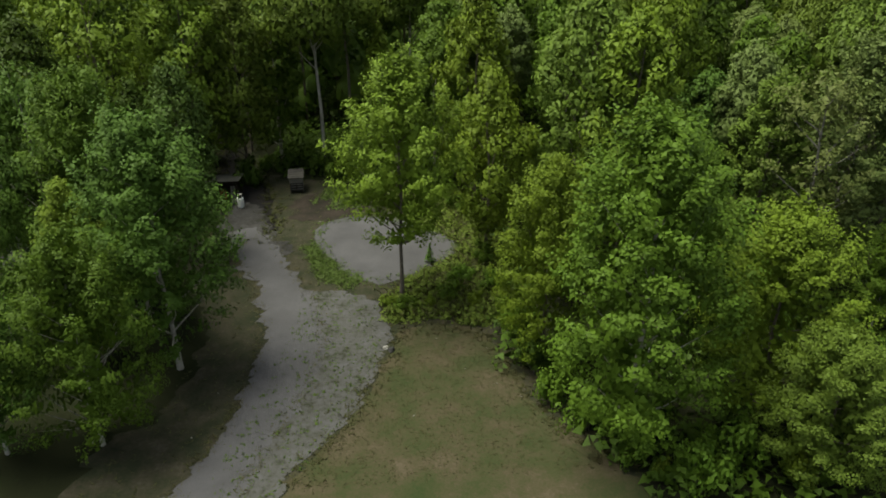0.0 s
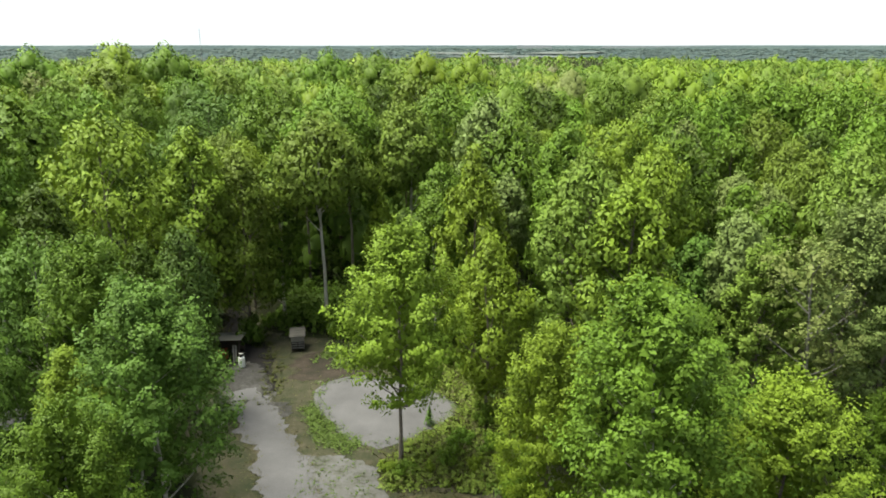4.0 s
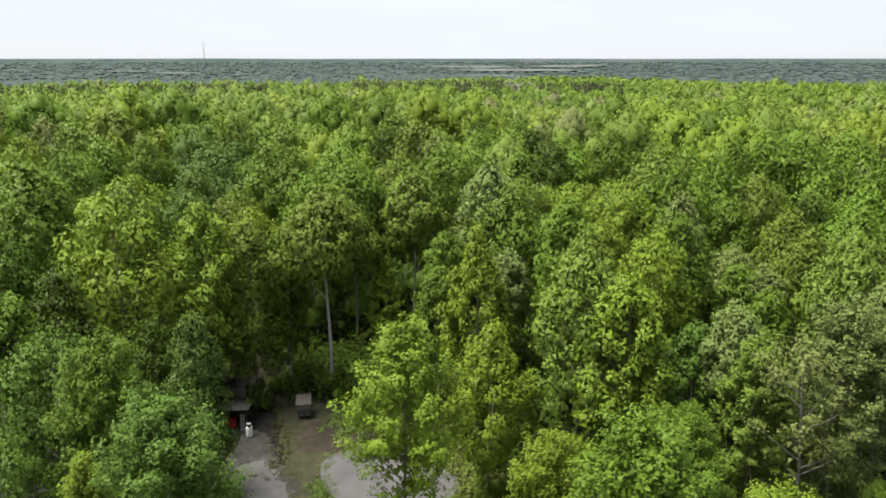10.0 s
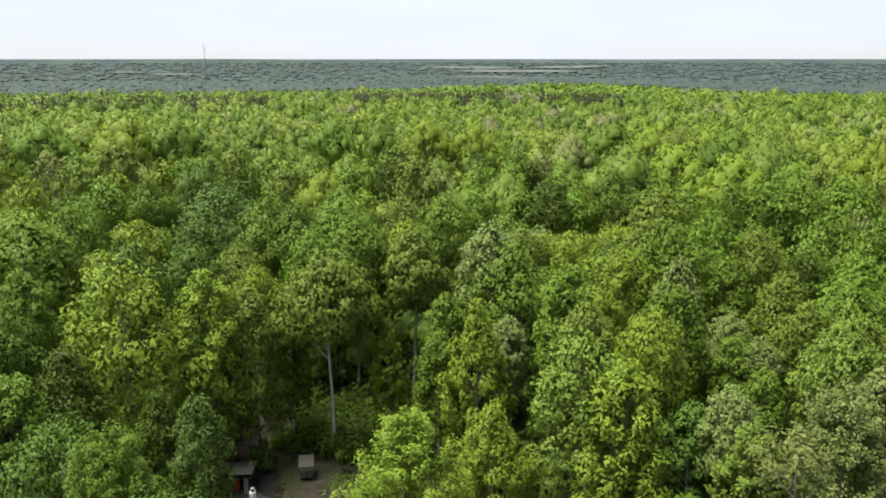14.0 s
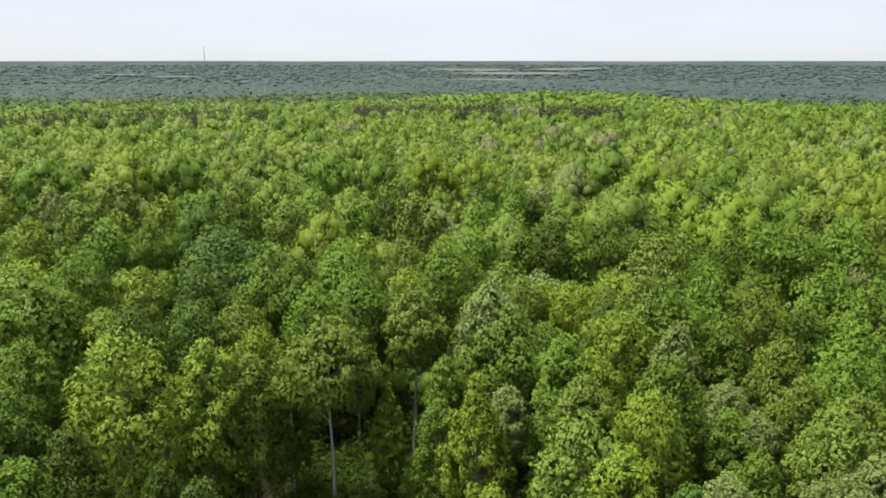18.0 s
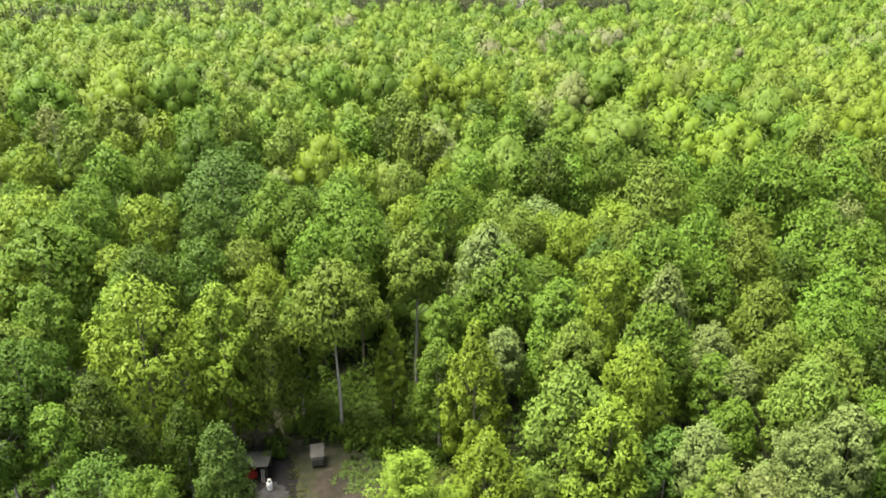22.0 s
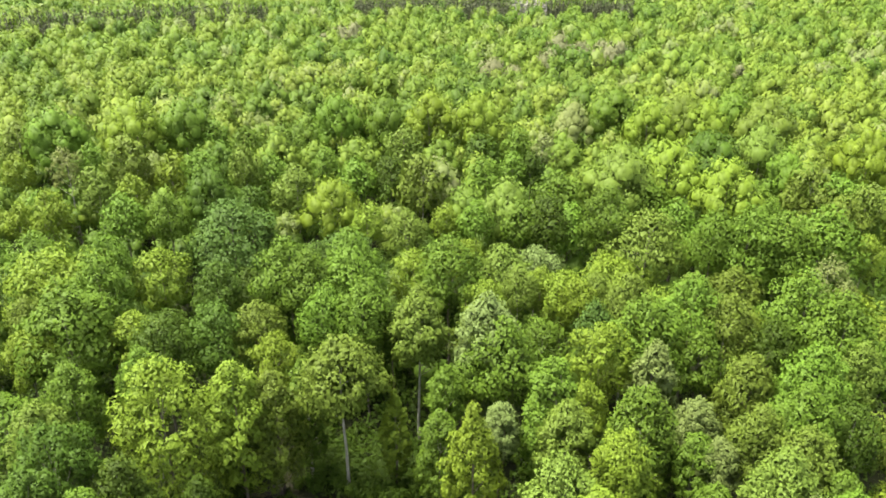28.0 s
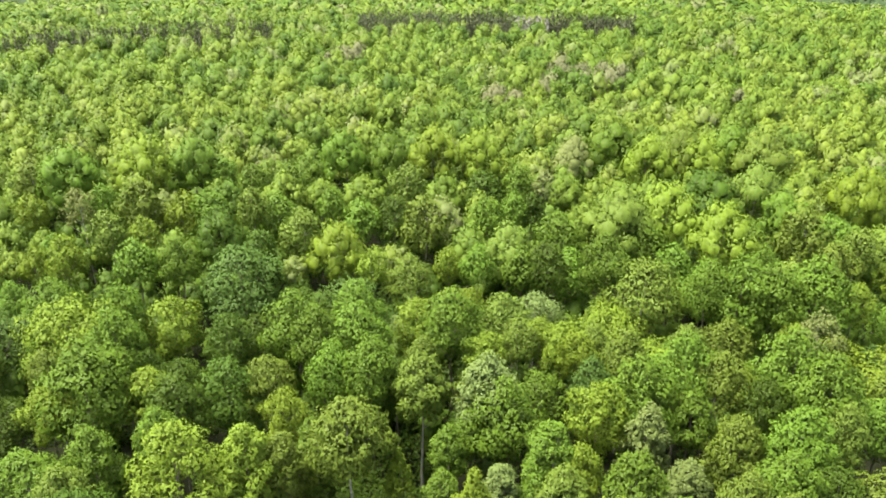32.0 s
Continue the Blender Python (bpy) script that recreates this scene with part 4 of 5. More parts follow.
sheet("driveway", DRIVE, GRAVEL, 0.062, "pale grey gravel track with ragged grassy edges", "driveway", 0.75, 5)
sheet("gravel_patch", FOREST_PATCH, GRAVEL, 0.05, "pale gravel patch among the trees", "gravel", 0.4, 9)
sheet("gravel_pad", PAD, GRAVEL, 0.06, "pale grey gravel parking patch", "gravel", 0.3, 7)


# ------------------------------------------------------------------ low growth
def scatter(poly, n, seed):
    g = np.random.default_rng(seed)
    lo, hi = np.min(poly, 0), np.max(poly, 0)
    out = []
    while len(out) < n:
        p = g.uniform(lo, hi)
        if inside(p[0], p[1], poly):
            out.append(p)
    return np.array(out), g


def tufts(name, pts, g, height, width, mat, label, blades=3, lean=1.2):
    """Upright blades in small bunches, one mesh."""
    n = len(pts) * blades
    b = np.repeat(pts, blades, 0) + g.normal(0, width * 1.2, (n, 2))
    h = height * g.uniform(0.5, 1.4, n)
    a = g.uniform(0, 2 * np.pi, n)
    side = np.stack([np.cos(a), np.sin(a)], 1) * (width * g.uniform(0.5, 1.2, n))[:, None]
    tip = b + g.normal(0, lean, (n, 2)) * h[:, None]
    z = terrain(b[:, 0], b[:, 1]) + 0.03
    v = np.stack([np.column_stack([b - side, z]), np.column_stack([b + side, z]), np.column_stack([tip + side * 0.5, z + h]), np.column_stack([tip - side * 0.5, z + h * 0.9])], 1).reshape(-1, 3)
    f = np.arange(n * 4).reshape(-1, 4)
    q = v.reshape(-1, 4, 3)
    down = np.cross(q[:, 1] - q[:, 0], q[:, 3] - q[:, 0])[:, 2] < 0
    f[down] = f[down][:, ::-1]
    up = unit(np.repeat(g.normal(0, 0.25, (n, 3)) + np.array([0, 0, 1.0]), 4, 0))
    return tagged(new(name, mesh_np(name, v, f, (mat,), normals=up)), label, "grass", kind="stuff")


def clumps(name, pts, g, rad, hgt, n, size, mat, label, category):
    """Low leafy clumps in one mesh."""
    k = len(pts)
    r, h = g.uniform(*rad, k), g.uniform(*hgt, k)
    d = g.normal(size=(k, n, 3))
    d[..., 2] = np.abs(d[..., 2])
    d = unit(d)
    c = np.column_stack([pts, terrain(pts[:, 0], pts[:, 1])])
    p = c[:, None] + d * g.uniform(0.5, 1.0, (k, n, 1)) * np.stack([r, r, h], 1)[:, None]
    nn = unit(d * 0.6 + np.array([0, 0, 0.6]) + g.normal(0, 0.4, (k, n, 3)))
    v, f = cards(g, p.reshape(-1, 3), nn.reshape(-1, 3), 1.2 * size * g.uniform(0.6, 1.3, k * n), 3)
    up = np.repeat(unit(d * 0.7 + np.array([0, 0, 0.8])).reshape(-1, 3), 3, 0)
    return tagged(new(name, mesh_np(name, v, f, (mat,), normals=up)), label, category, kind="stuff")


pts = []
g = np.random.default_rng(71)
while len(pts) < 1500:
    y = g.uniform(24, 118)
    x = g.uniform(-1, 1) * (0.66 * y + 10)
    if not inside(x, y, CLEARING):
        pts.append((x, y))
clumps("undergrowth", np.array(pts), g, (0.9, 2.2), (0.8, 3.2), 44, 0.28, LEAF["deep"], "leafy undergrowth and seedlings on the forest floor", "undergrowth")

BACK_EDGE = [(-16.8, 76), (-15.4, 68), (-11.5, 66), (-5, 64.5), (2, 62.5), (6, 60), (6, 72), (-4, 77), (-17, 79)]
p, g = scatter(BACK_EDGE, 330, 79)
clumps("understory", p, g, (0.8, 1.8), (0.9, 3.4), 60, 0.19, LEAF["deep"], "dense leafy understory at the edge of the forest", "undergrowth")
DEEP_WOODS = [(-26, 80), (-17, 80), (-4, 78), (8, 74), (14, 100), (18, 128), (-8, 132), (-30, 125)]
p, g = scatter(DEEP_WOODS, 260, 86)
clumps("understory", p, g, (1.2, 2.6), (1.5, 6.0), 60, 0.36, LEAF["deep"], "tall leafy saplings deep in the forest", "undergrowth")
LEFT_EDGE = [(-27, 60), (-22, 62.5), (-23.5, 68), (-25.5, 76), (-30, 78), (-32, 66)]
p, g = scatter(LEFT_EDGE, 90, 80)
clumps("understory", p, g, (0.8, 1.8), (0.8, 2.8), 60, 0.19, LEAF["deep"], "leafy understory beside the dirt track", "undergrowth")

WEEDS = [(-3.6, 40.6), (-3.9, 43), (-2.6, 45.4), (0.2, 48.2), (1.8, 51.5), (0.5, 54), (-3.5, 57.5), (-6, 60.5), (-3, 63), (2, 62), (6, 57), (6.4, 48), (5, 41), (2.5, 40), (0, 41)]
p, g = scatter(WEEDS, 900, 72)
clumps("weeds", p, g, (0.35, 0.95), (0.3, 1.0), 42, 0.15, WEED, "tangled waist-high green weeds", "weeds")
p, g = scatter([(-11.5, 60.5), (-9, 58.6), (-6, 60), (-5, 63.5), (-10, 64.5)], 110, 87)
clumps("weeds", p, g, (0.3, 0.7), (0.15, 0.6), 30, 0.12, GREEN_GRASS, "knee-high weeds at the back of the clearing", "weeds")
p, g = scatter(WEEDS, 1800, 73)
tufts("tall_grass", p, g, 0.55, 0.06, SHADE_GRASS, "tall seeding grass among the weeds", 3, 0.7)
STRIP = [(-10.8, 51.6), (-9.9, 51.8), (-7.8, 48.0), (-5.4, 46.2), (-6.6, 44.9), (-8.8, 46.6)]
p, g = scatter(STRIP, 700, 74)
p = p + g.normal(0, 0.25, p.shape)
tufts("grass_strip", p, g, 0.14, 0.04, GREEN_GRASS, "green grass growing between gravel patches", 4)
p, g = scatter(LAWN_LINE[2:-2], 3000, 75)
tufts("lawn_tufts", p, g, 0.05, 0.03, STRAW, "short dry grass tufts of the lawn", 3)
p, g = scatter(ROUGH_LINE[1:-1], 2600, 76)
keep = np.array([not (inside(a, b, DRIVE) or inside(a, b, PAD) or inside(a, b, LAWN_LINE)) for a, b in p])
keep &= np.array([not inside(a, b, TRACK) or g.uniform() < 0.2 for a, b in p])
keep &= np.array([not inside(a, b, VERGE) or g.uniform() < 0.45 for a, b in p])
tufts("rough_tufts", p[keep], g, 0.09, 0.022, SHADE_GRASS, "rough grass tufts over the clearing", 4)
p, g = scatter(VERGE[1:-1], 950, 77)
clumps("verge_weeds", p, g, (0.06, 0.27), (0.05, 0.18), 10, 0.07, GREEN_GRASS, "small dull green weeds among the stones", "weeds")
p, g = scatter(DRIVE[1:-1], 110, 78)
clumps("fallen_leaves", p, g, (0.04, 0.16), (0.03, 0.06), 6, 0.05, LEAF["spruce"], "dark fallen leaves and sprigs on gravel", "litter")



def along(outline, n, spread, seed):
    """Points strewn along an outline."""
    g = np.random.default_rng(seed)
    o = np.array(outline, float)
    seg = np.diff(o, axis=0)
    ln = np.linalg.norm(seg, axis=1)
    i = g.choice(len(seg), n, p=ln / ln.sum())
    return o[i] + seg[i] * g.uniform(0, 1, (n, 1)) + g.normal(0, spread, (n, 2)), g


p, g = along(DRIVE[1:-1], 700, 0.3, 81)
p = p[p[:, 1] < 54]
tufts("edge_grass", p, g, 0.09, 0.025, STRAW, "ragged dry grass along the gravel edges", 4)
p, g = along(DRIVE[1:-1], 260, 0.35, 82)
p = p[p[:, 1] < 54]
tufts("edge_weeds", p, g, 0.10, 0.028, SHADE_GRASS, "low green weeds along the gravel edges", 4)
p, g = along(PAD + PAD[:1], 500, 0.4, 83)
tufts("pad_weeds", p, g, 0.12, 0.04, GREEN_GRASS, "low weeds along the gravel patch", 4)
p, g = along(LAWN_LINE[2:-2], 700, 0.5, 84)
tufts("lawn_edge", p, g, 0.12, 0.035, STRAW, "longer dry grass round the lawn", 4)
p, g = along(TRACK, 420, 0.5, 85)
tufts("track_grass", p, g, 0.2, 0.06, SHADE_GRASS, "grass along the dirt track", 4)

SHRUBS = {}


def shrub(kind, x, y, r, h, label):
    """A low bush with several stems."""
    m = pose(x, y, 0, 0, 0, (x * 37 + y * 53) % 360) @ Matrix.Diagonal((r, r, h, 1))
    if kind in SHRUBS:
        return tagged(copy_thing(SHRUBS[kind], m), label)
    g = np.random.default_rng(len(SHRUBS) + 90)
    ob = thing("shrub", m, label, "shrub", "shrubs of the clearing")
    n = 1500
    c = np.column_stack([g.normal(0, 0.42, (16, 2)), g.uniform(0.25, 0.8, 16)])
    q = g.integers(0, 16, n)
    d = unit(g.normal(size=(n, 3)) + np.array([0, 0, 0.3]))
    v, f = cards(g, c[q] + d * g.uniform(0.15, 0.36, (n, 1)), unit(d + np.array([0, 0, 0.5]) + g.normal(0, 0.4, (n, 3))), 0.075 * g.uniform(0.7, 1.3, n), 4)
    part("foliage", mesh_np("foliage", v, f, (LEAF[kind],), normals=np.repeat(unit(d + np.array([0, 0, 0.5])), 4, 0)), None, ob)
    for i in range(5):
        t = tube([(0.05 * i - 0.1, 0.04 * (i % 3) - 0.04, -0.05), c[i] * np.array([0.5, 0.5, 0.5]), c[i]], [0.03, 0.02, 0.008], 5)
        part("stem", mesh_np("stem", *t, (BARK,), smooth=True), None, ob)
    SHRUBS[kind] = ob
    return ob


for kind, x, y, r, h in [("maple", -2.4, 42.2, 0.9, 1.1), ("yellow", -3.5, 42.5, 0.7, 0.8), ("yellow", -0.6, 42.4, 1.0, 1.0), ("yellow", 2.4, 42.6, 1.1, 1.4), ("maple", 0.9, 43.6, 1.2, 1.2),
                         ("maple", 1.5, 46.0, 1.1, 1.3), ("maple", 3.6, 45.0, 1.3, 1.5), ("yellow", 4.4, 41.0, 1.4, 2.0), ("maple", 4.9, 38.4, 1.4, 2.4), ("deep", 5.6, 35.0, 1.5, 2.2),
                         ("maple", 6.6, 32.4, 1.4, 2.2), ("maple", 7.8, 30.0, 1.5, 2.0), ("maple", 9.4, 28.0, 1.3, 1.7), ("yellow", 10.8, 26.6, 1.0, 1.3), ("maple", 12.2, 26.0, 1.6, 2.4),
                         ("maple", 14.2, 26.8, 1.8, 2.6), ("yellow", 17.0, 26.4, 1.7, 2.4), ("maple", 3.6, 49.0, 1.2, 1.4), ("yellow", 4.6, 53.6, 1.3, 1.5), ("maple", 1.8, 58.6, 1.3, 1.4),
                         ("deep", -5.4, 64.8, 1.3, 1.5), ("maple", -8.2, 66.6, 1.5, 1.8), ("deep", -10.4, 66.0, 1.2, 1.4), ("maple", -1.6, 63.6, 1.3, 1.5), ("deep", -18.2, 64.4, 1.1, 1.2),
                         ("deep", -24.2, 66.4, 1.4, 1.6), ("maple", -17.0, 68.6, 1.2, 1.5), ("deep", -22.6, 57.6, 1.6, 1.8)]:
    shrub(kind, x, y, r, h, {"deep": "low dark green leafy bush", "maple": "low green bush of maple shoots", "yellow": "low bush with bright yellow-green leaves"}[kind])


# ------------------------------------------------------------------ things in the clearing
GREY_WOOD = mottled("grey_wood", [(0.3, (0.10, 0.095, 0.085)), (0.7, (0.24, 0.225, 0.20))], 2.0, 0.85, 0.5, 30, 0.004)
DARK_WOOD = mottled("dark_wood", [(0.3, (0.022, 0.018, 0.015)), (0.7, (0.065, 0.052, 0.042))], 2.0, 0.85, 0.5, 30, 0.004)
ROOF = mottled("weathered_roof", [(0.3, (0.034, 0.032, 0.029)), (0.7, (0.074, 0.070, 0.063))], 1.2, 0.7, 0.4, 20, 0.004)
ROOF_DARK = mottled("dull_roof", [(0.3, (0.021, 0.022, 0.020)), (0.7, (0.049, 0.049, 0.043))], 1.2, 0.7, 0.4, 20, 0.004)
RED = mottled("red_paint", [(0.3, (0.20, 0.015, 0.012)), (0.7, (0.34, 0.03, 0.02))], 2.0, 0.45, 0.1, 30, 0.002)
WHITE = mottled("white_plastic", [(0.3, (0.62, 0.62, 0.60)), (0.7, (0.82, 0.82, 0.80))], 3.0, 0.4, 0.05, 30, 0.002)
BLACK = mottled("black_rubber", [(0.3, (0.012, 0.012, 0.012)), (0.7, (0.035, 0.034, 0.033))], 4.0, 0.7, 0.2, 40, 0.002)
STONE = mottled("stone", [(0.3, (0.143, 0.140, 0.130)), (0.7, (0.312, 0.305, 0.286))], 3.0, 0.9, 0.7, 20, 0.01)


def box(sx, sy, sz, at=(0, 0, 0), turn=(0, 0, 0), bevel=0.012):
    """A bevelled block of that size, centred at a place."""
    bm = bmesh.new()
    bmesh.ops.create_cube(bm, size=1.0)
    bmesh.ops.scale(bm, vec=(sx, sy, sz), verts=bm.verts)
    bmesh.ops.bevel(bm, geom=bm.edges[:], offset=min(bevel, 0.3 * min(sx, sy, sz)), segments=2, affect='EDGES')
    bmesh.ops.transform(bm, matrix=pose(*at, *turn), verts=bm.verts)
    return bm


def lathe(profile, sides=28):
    """A turned shape from pairs of radius and height."""
    bm = bmesh.new()
    rings = [[bm.verts.new((r * math.cos(2 * math.pi * i / sides), r * math.sin(2 * math.pi * i / sides), z)) for i in range(sides)] for r, z in profile]
    for a, b in zip(rings, rings[1:]):
        for i in range(sides):
            bm.faces.new((a[i], a[(i + 1) % sides], b[(i + 1) % sides], b[i]))
    bm.faces.new(rings[0][::-1])
    bm.faces.new(rings[-1])
    return bm


# storage hutch with a slatted front
hutch = thing("storage_hutch", pose(-13.3, 63.3, 0.03, 0, 0, 10), "small wooden storage hutch with a pale flat roof and slatted front", "hutch")
part("side_panel", box(0.04, 1.7, 1.35, (-0.58, 0, 0.92)), GREY_WOOD, hutch)
part("side_panel", box(0.04, 1.7, 1.35, (0.58, 0, 0.92)), GREY_WOOD, hutch)
part("back_panel", box(1.12, 0.04, 1.35, (0, 0.83, 0.92)), GREY_WOOD, hutch)
part("floor_board", box(1.12, 1.6, 0.05, (0, 0, 0.27)), DARK_WOOD, hutch)
part("front_panel", box(1.12, 0.04, 0.56, (0, -0.83, 1.30)), GREY_WOOD, hutch, "grey weathered front panel")
# black sheet set behind the slats so that their gaps come out dark
part("dark_backing", box(1.10, 0.03, 0.76, (0, -0.76, 0.64)), BLACK, hutch)
for i in range(2):
    for k in range(3):
        part("slat", box(0.46, 0.03, 0.09, (-0.28 + 0.56 * i, -0.83, 0.42 + 0.23 * k)), GREY_WOOD, hutch)
for i in (-1, 0, 1):
    part("upright", box(0.07, 0.05, 0.78, (0.55 * i, -0.85, 0.64)), DARK_WOOD, hutch)
for i in (-1, 1):
    for k in (-1, 1):
        part("leg", box(0.08, 0.08, 0.30, (0.54 * i, 0.78 * k, 0.13)), DARK_WOOD, hutch)
roof = part("roof", box(1.45, 2.05, 0.05, (0, 0, 1.66), (4, 0, 0)), ROOF, hutch, "pale weathered roof sheet")
for k in range(4):
    part("batten", box(1.38, 0.05, 0.03, (0, -0.78 + 0.52 * k, 1.70 + 0.0363 * k - 0.055), (4, 0, 0)), ROOF, roof)

# open lean-to with a low roof
shelter = thing("lean_to", pose(-20.35, 61.4, 0.03, 0, 0, 4), "open-fronted dark wooden lean-to with a grey sheet roof", "shelter")
for x in (-2.2, 0.0, 2.2):
    part("front_post", box(0.11, 0.11, 1.95, (x, -1.0, 0.97)), DARK_WOOD, shelter)
    part("rear_post", box(0.11, 0.11, 1.65, (x, 1.2, 0.82)), DARK_WOOD, shelter)
for k in range(9):
    part("wall_board", box(4.5, 0.025, 0.165, (0, 1.27, 0.12 + 0.175 * k)), DARK_WOOD, shelter)
for k in range(9):
    part("side_board", box(0.025, 2.1, 0.165, (-2.27, 0.12, 0.12 + 0.175 * k)), DARK_WOOD, shelter)
part("front_beam", box(4.7, 0.09, 0.14, (0, -1.0, 1.98)), DARK_WOOD, shelter)
part("rear_beam", box(4.7, 0.09, 0.14, (0, 1.2, 1.70)), DARK_WOOD, shelter)
for k in range(6):
    part("roof_sheet", box(0.82, 2.9, 0.03, (-2.05 + 0.82 * k, 0.1, 1.92 + 0.004 * (k % 2)), (-7.2, 0, 0)), ROOF_DARK, shelter, "dull grey roof sheet")
chest = thing("tool_chest", pose(-19.9, 61.0, 0.05, 0, 0, 8), "red painted metal tool chest under the lean-to", "chest")
part("body", box(1.25, 0.6, 0.72, (0, 0, 0.42)), RED, chest)
part("lid", box(1.29, 0.64, 0.07, (0, 0, 0.82)), RED, chest)
for k in range(3):
    dr = part("drawer", box(1.1, 0.03, 0.18, (0, -0.31, 0.2 + 0.21 * k)), RED, chest)
    part("handle", box(0.4, 0.03, 0.02, (0, -0.34, 0.24 + 0.21 * k)), BLACK, dr)
for x, lean in ((-18.55, 10), (-18.32, 8)):
    pl = box(0.16, 0.04, 1.55, (0, 0, 0.77), bevel=0.006)
    me = bpy.data.meshes.new("plank")
    pl.to_mesh(me)
    pl.free()
    me.materials.append(GREY_WOOD)
    ob = new("plank", me)
    ob.matrix_basis = pose(x, 60.25, 0.05, -lean, 0, 6)
    tagged(ob, "pale weathered plank leaning on the lean-to", "plank", "leaning planks")

drum = thing("plastic_drum", pose(-17.55, 59.25, 0.06), "white plastic drum standing beside the dirt track", "drum")
part("body", lathe([(0.24, 0), (0.28, 0.03), (0.29, 0.2), (0.30, 0.24), (0.29, 0.28), (0.29, 0.58), (0.30, 0.62), (0.29, 0.66), (0.28, 0.84), (0.25, 0.88)]), WHITE, drum)
part("rim", lathe([(0.255, 0.875), (0.27, 0.89), (0.27, 0.905), (0.24, 0.91)]), WHITE, drum)
pail = thing("bucket", pose(-17.55, 59.25, 0.97), "dark plastic bucket standing on the white drum", "bucket")
part("body", lathe([(0.12, 0), (0.15, 0.02), (0.18, 0.3), (0.19, 0.32)]), BLACK, pail)
part("lid", lathe([(0.195, 0.322), (0.2, 0.335), (0.17, 0.35)]), STONE, pail, "pale bucket lid")


def boulder(x, y, size, mat, seed, label):
    bm = bmesh.new()
    bmesh.ops.create_icosphere(bm, subdivisions=3, radius=1.0)
    for v in bm.verts:
        n = noise.noise(v.co * 1.3 + Vector((seed, 0, 0))) * 0.4 + noise.noise(v.co * 3.1 + Vector((0, seed, 0))) * 0.15
        v.co = v.co * (1 + n)
    bmesh.ops.scale(bm, vec=size, verts=bm.verts)
    me = bpy.data.meshes.new("rock")
    bm.to_mesh(me)
    bm.free()
    me.materials.append(mat)
    ob = new("rock", me)
    ob.matrix_basis = pose(x, y, size[2] * 0.55, 0, 0, seed * 40)
    tagged(ob, label, "rock", "rocks")


boulder(-3.35, 37.55, (0.20, 0.16, 0.13), STONE, 1, "pale rounded rock at the edge of the verge")
boulder(-3.0, 37.3, (0.27, 0.2, 0.18), BLACK, 2, "blackened rock beside the pale rock")
for i, (x, y) in enumerate([(-10.3, 57.4), (-10.1, 56.2), (-1.4, 31.2), (1.5, 35.4), (3.3, 34.0), (4.6, 32.8), (-4.6, 60.5), (2.9, 37.6), (-0.2, 38.6), (-13.0, 29.5), (-12.6, 33.2)]):
    boulder(x, y, (0.06 + 0.015 * (i % 3), 0.05, 0.035), STONE, 3 + i, "small pale stone lying in the grass")
for i, (x, y, r) in enumerate([(-3.2, 30.8, 0.32), (-4.0, 27.9, 0.38)]):
    p, g = np.array([(x, y)] * 26) + np.random.default_rng(i).normal(0, r * 0.5, (26, 2)), np.random.default_rng(i + 5)
    clumps("straw_heap", p, g, (0.08, 0.16), (0.03, 0.07), 8, 0.06, STRAW, "small bleached heap of dry clippings on grass", "clippings")

# young spruce beside the gravel
sp = thing("spruce_sapling", pose(-0.75, 48.9, 0.03), "knee-high young spruce beside the gravel patch", "sapling")
g = np.random.default_rng(17)
n = 700
hh = g.uniform(0.05, 1.0, n) ** 1.2
aa = g.uniform(0, 2 * np.pi, n)
rr = (1 - hh) * 0.5 * g.uniform(0.3, 1.0, n)
v, f = cards(g, np.stack([rr * np.cos(aa), rr * np.sin(aa), 0.15 + hh * 1.45], 1), unit(np.stack([np.cos(aa), np.sin(aa), np.full(n, 0.9)], 1) + g.normal(0, 0.3, (n, 3))), 0.07 * g.uniform(0.6, 1.2, n), 4)
part("foliage", mesh_np("foliage", v, f, (LEAF["blue"],)), None, sp)
part("trunk", mesh_np("trunk", *tube([(0, 0, -0.05), (0, 0, 0.8), (0.01, 0, 1.55)], [0.03, 0.02, 0.005], 6), (BARK,)), None, sp)

# ------------------------------------------------------------------ far country
def conifers(name, az0, az1, d0, d1, n, mat, seed, label):
    """A belt of narrow thin conifers with bare lower stems, one mesh."""
    g = np.random.default_rng(seed)
    d = g.uniform(d0, d1, n)
    a = g.uniform(az0, az1, n)
    x, y = d * np.sin(a), d * np.cos(a)
    z = terrain(x, y)
    h, r = g.uniform(14.5, 21, n), g.uniform(1.0, 1.9, n)
    m = 30
    t = g.uniform(0.15, 1.0, (n, m))
    q = g.uniform(0, 2 * np.pi, (n, m))
    w = r[:, None] * (1.08 - t) * g.uniform(0.5, 1.1, (n, m))
    p = np.stack([x[:, None] + w * np.cos(q), y[:, None] + w * np.sin(q), z[:, None] + t * h[:, None]], -1).reshape(-1, 3)
    nn = unit(np.stack([np.cos(q), np.sin(q), np.full_like(q, 0.6)], -1).reshape(-1, 3) + g.normal(0, 0.3, (n * m, 3)))
    v, f = cards(g, p, nn, np.full(n * m, 0.72) * g.uniform(0.6, 1.3, n * m), 3, 1.0)
    return tagged(new(name, mesh_np(name, v, f, (mat,))), label, "woods", kind="stuff")


THIN_SPRUCE = leaf_material("leaf_thin_spruce", (0.056, 0.068, 0.036), (0.094, 0.106, 0.056), glow=0.1)
DEAD_SPRUCE = leaf_material("dead_spruce", (0.20, 0.19, 0.165), (0.29, 0.28, 0.25), glow=0.05)
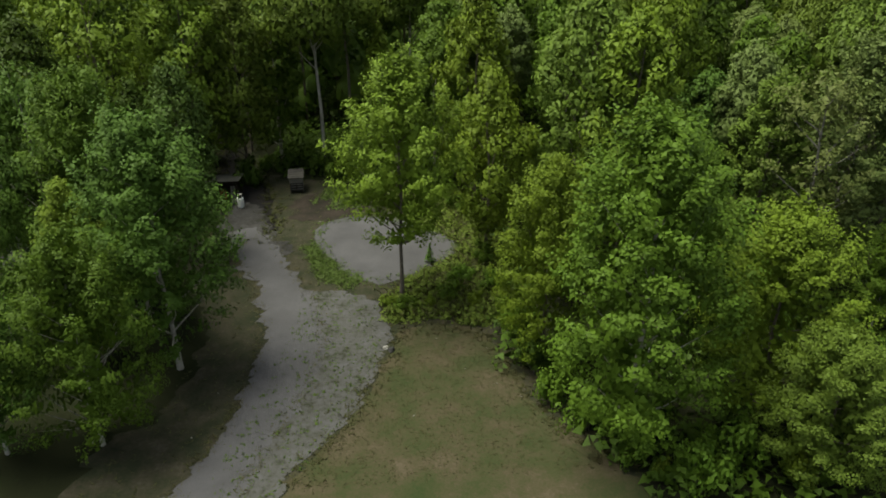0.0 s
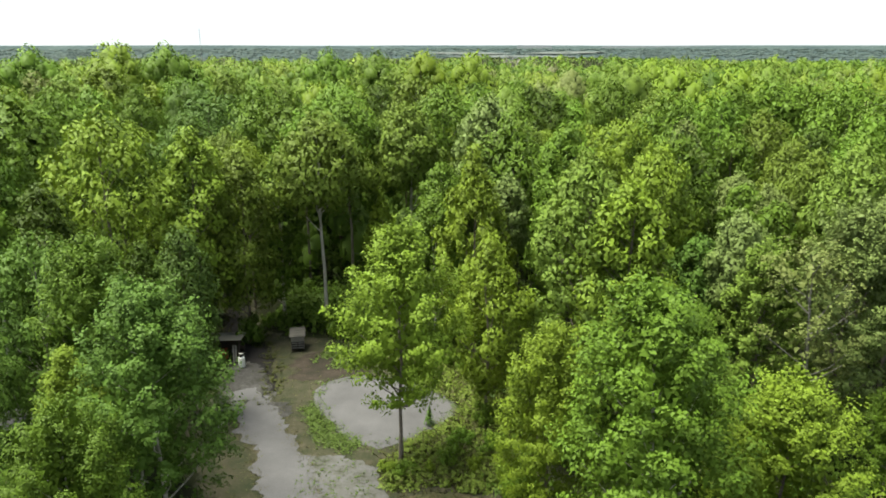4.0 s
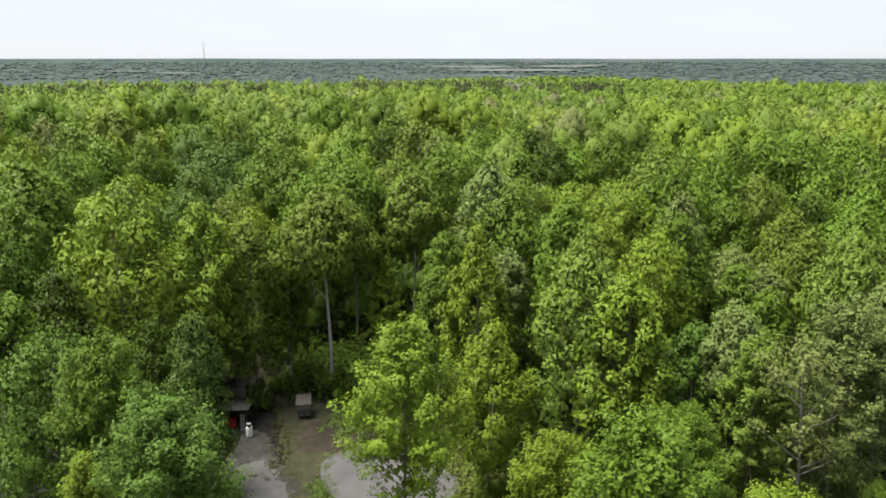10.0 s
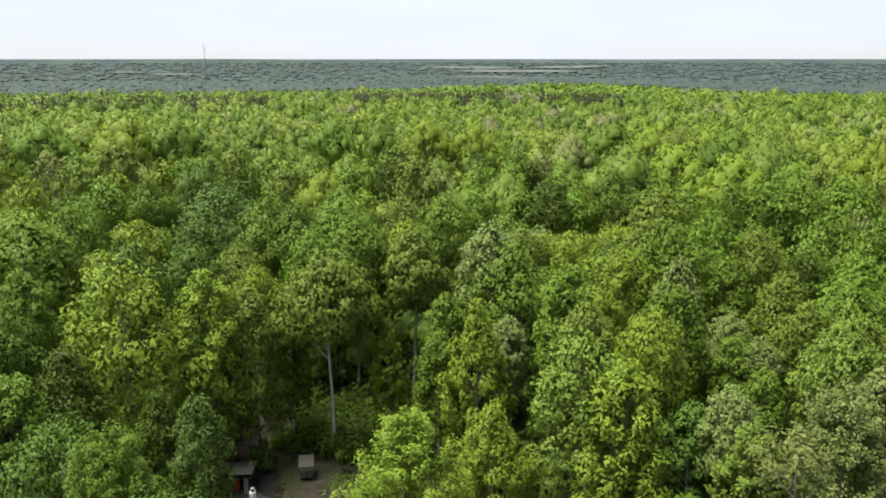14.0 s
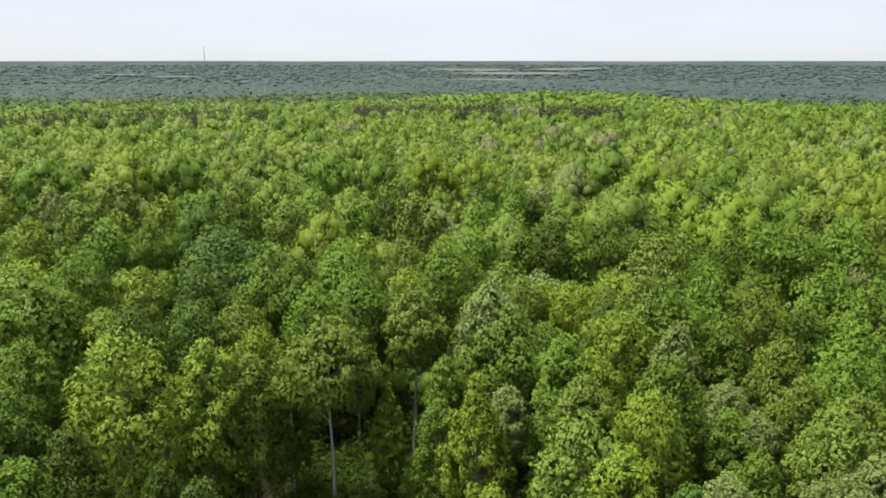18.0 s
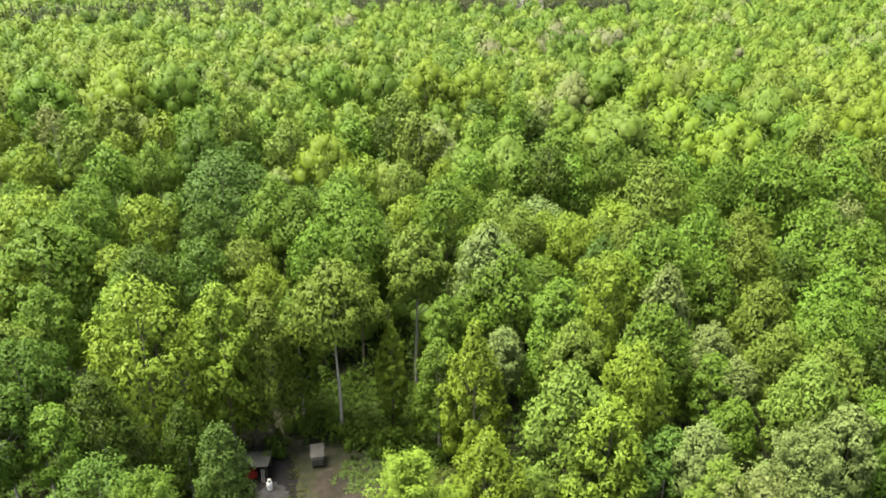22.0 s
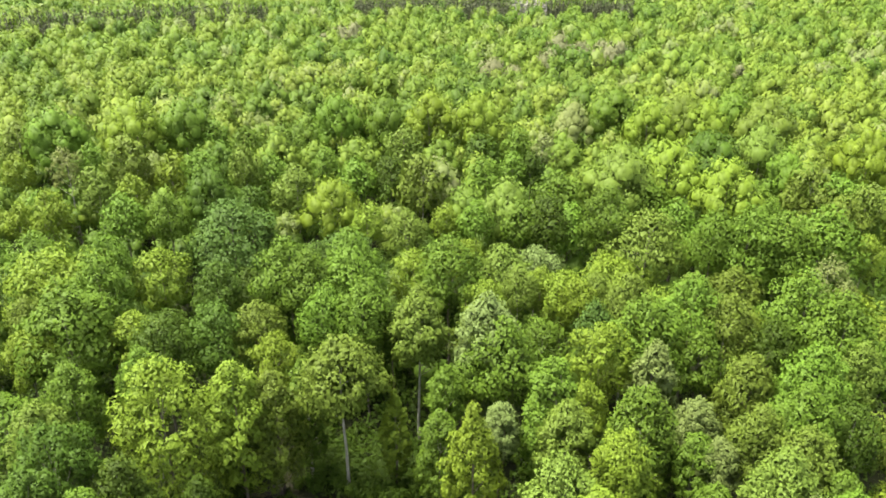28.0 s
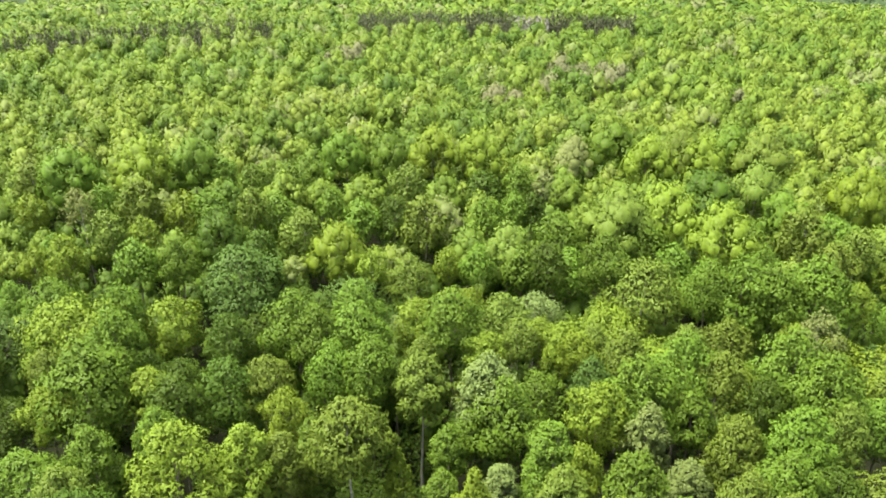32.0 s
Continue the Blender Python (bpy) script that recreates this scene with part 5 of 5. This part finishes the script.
conifers("conifers", -0.12, 0.085, 402, 444, 1150, THIN_SPRUCE, 61, "belt of thin grey-green conifers in the forest")
conifers("conifers", 0.13, 0.24, 408, 440, 560, THIN_SPRUCE, 63, "belt of thin grey-green conifers in the forest")
conifers("conifers", 0.085, 0.13, 400, 424, 200, DEAD_SPRUCE, 64, "stand of pale dead conifers in the forest")
conifers("conifers", -0.56, -0.23, 384, 424, 1100, THIN_SPRUCE, 62, "scattered thin conifers at the forest's far edge")

# bluish rock colour with distance haze painted in
HAZE_ROCK = mottled("spoil_rock_hazed", [(0.3, (0.040, 0.050, 0.058)), (0.7, (0.060, 0.070, 0.074))], 0.006, 1.0, 0.2, 0.05, 1.0)
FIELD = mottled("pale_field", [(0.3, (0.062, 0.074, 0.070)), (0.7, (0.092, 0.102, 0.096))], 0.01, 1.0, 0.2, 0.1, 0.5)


def mesa(x0, x1, y, top, depth, label):
    """A flat-topped spoil heap on the horizon."""
    n = 40
    v, f = [], []
    for i in range(n + 1):
        u = i / n
        x = x0 + (x1 - x0) * u
        e = min(1.0, 9 * u, 9 * (1 - u))
        z = -12 + (top + 12) * e + 2.0 * noise.noise(Vector((x * 0.01, y * 0.01, 3))) * e
        v += [(x, y - depth, -25), (x, y, z), (x, y + depth * 0.5, z), (x, y + depth, -25)]
    for i in range(n):
        for k in range(3):
            a = i * 4 + k
            f.append((a, a + 4, a + 5, a + 1))
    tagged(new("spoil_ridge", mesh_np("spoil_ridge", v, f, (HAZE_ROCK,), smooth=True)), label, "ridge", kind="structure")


mesa(430, 660, 4300, 24, 130, "flat-topped spoil heap on the horizon, coloured haze blue")
mesa(860, 1760, 4350, 20, 130, "long low ridge on the horizon, coloured haze blue")
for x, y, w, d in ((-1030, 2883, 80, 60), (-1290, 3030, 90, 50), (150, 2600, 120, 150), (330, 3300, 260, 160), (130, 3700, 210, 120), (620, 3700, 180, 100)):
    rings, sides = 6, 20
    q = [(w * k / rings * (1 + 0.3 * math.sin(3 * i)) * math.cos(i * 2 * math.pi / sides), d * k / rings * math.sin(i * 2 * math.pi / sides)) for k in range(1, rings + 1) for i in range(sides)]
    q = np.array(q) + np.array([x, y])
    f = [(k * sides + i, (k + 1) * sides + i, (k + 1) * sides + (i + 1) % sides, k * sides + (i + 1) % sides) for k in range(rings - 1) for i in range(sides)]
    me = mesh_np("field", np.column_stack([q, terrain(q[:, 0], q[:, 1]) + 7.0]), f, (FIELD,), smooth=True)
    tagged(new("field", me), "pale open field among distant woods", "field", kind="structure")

mast = thing("radio_mast", pose(-820, 2600, float(terrain(-820, 2600))), "slender pale lattice radio mast on the horizon", "mast")
tall = 81 - float(terrain(-820, 2600))
for k in range(3):
    a = 2 * math.pi * k / 3
    part("leg", mesh_np("leg", *tube([(1.1 * math.cos(a), 1.1 * math.sin(a), 0), (1.1 * math.cos(a), 1.1 * math.sin(a), tall)], [0.28, 0.28], 5), (STONE,)), None, mast)
for k in range(18):
    a, b = 2 * math.pi * k / 3, 2 * math.pi * (k + 1) / 3
    z0, z1 = tall * k / 18, tall * (k + 1) / 18
    part("brace", mesh_np("brace", *tube([(1.1 * math.cos(a), 1.1 * math.sin(a), z0), (1.1 * math.cos(b), 1.1 * math.sin(b), z1)], [0.15, 0.15], 4), (STONE,)), None, mast)
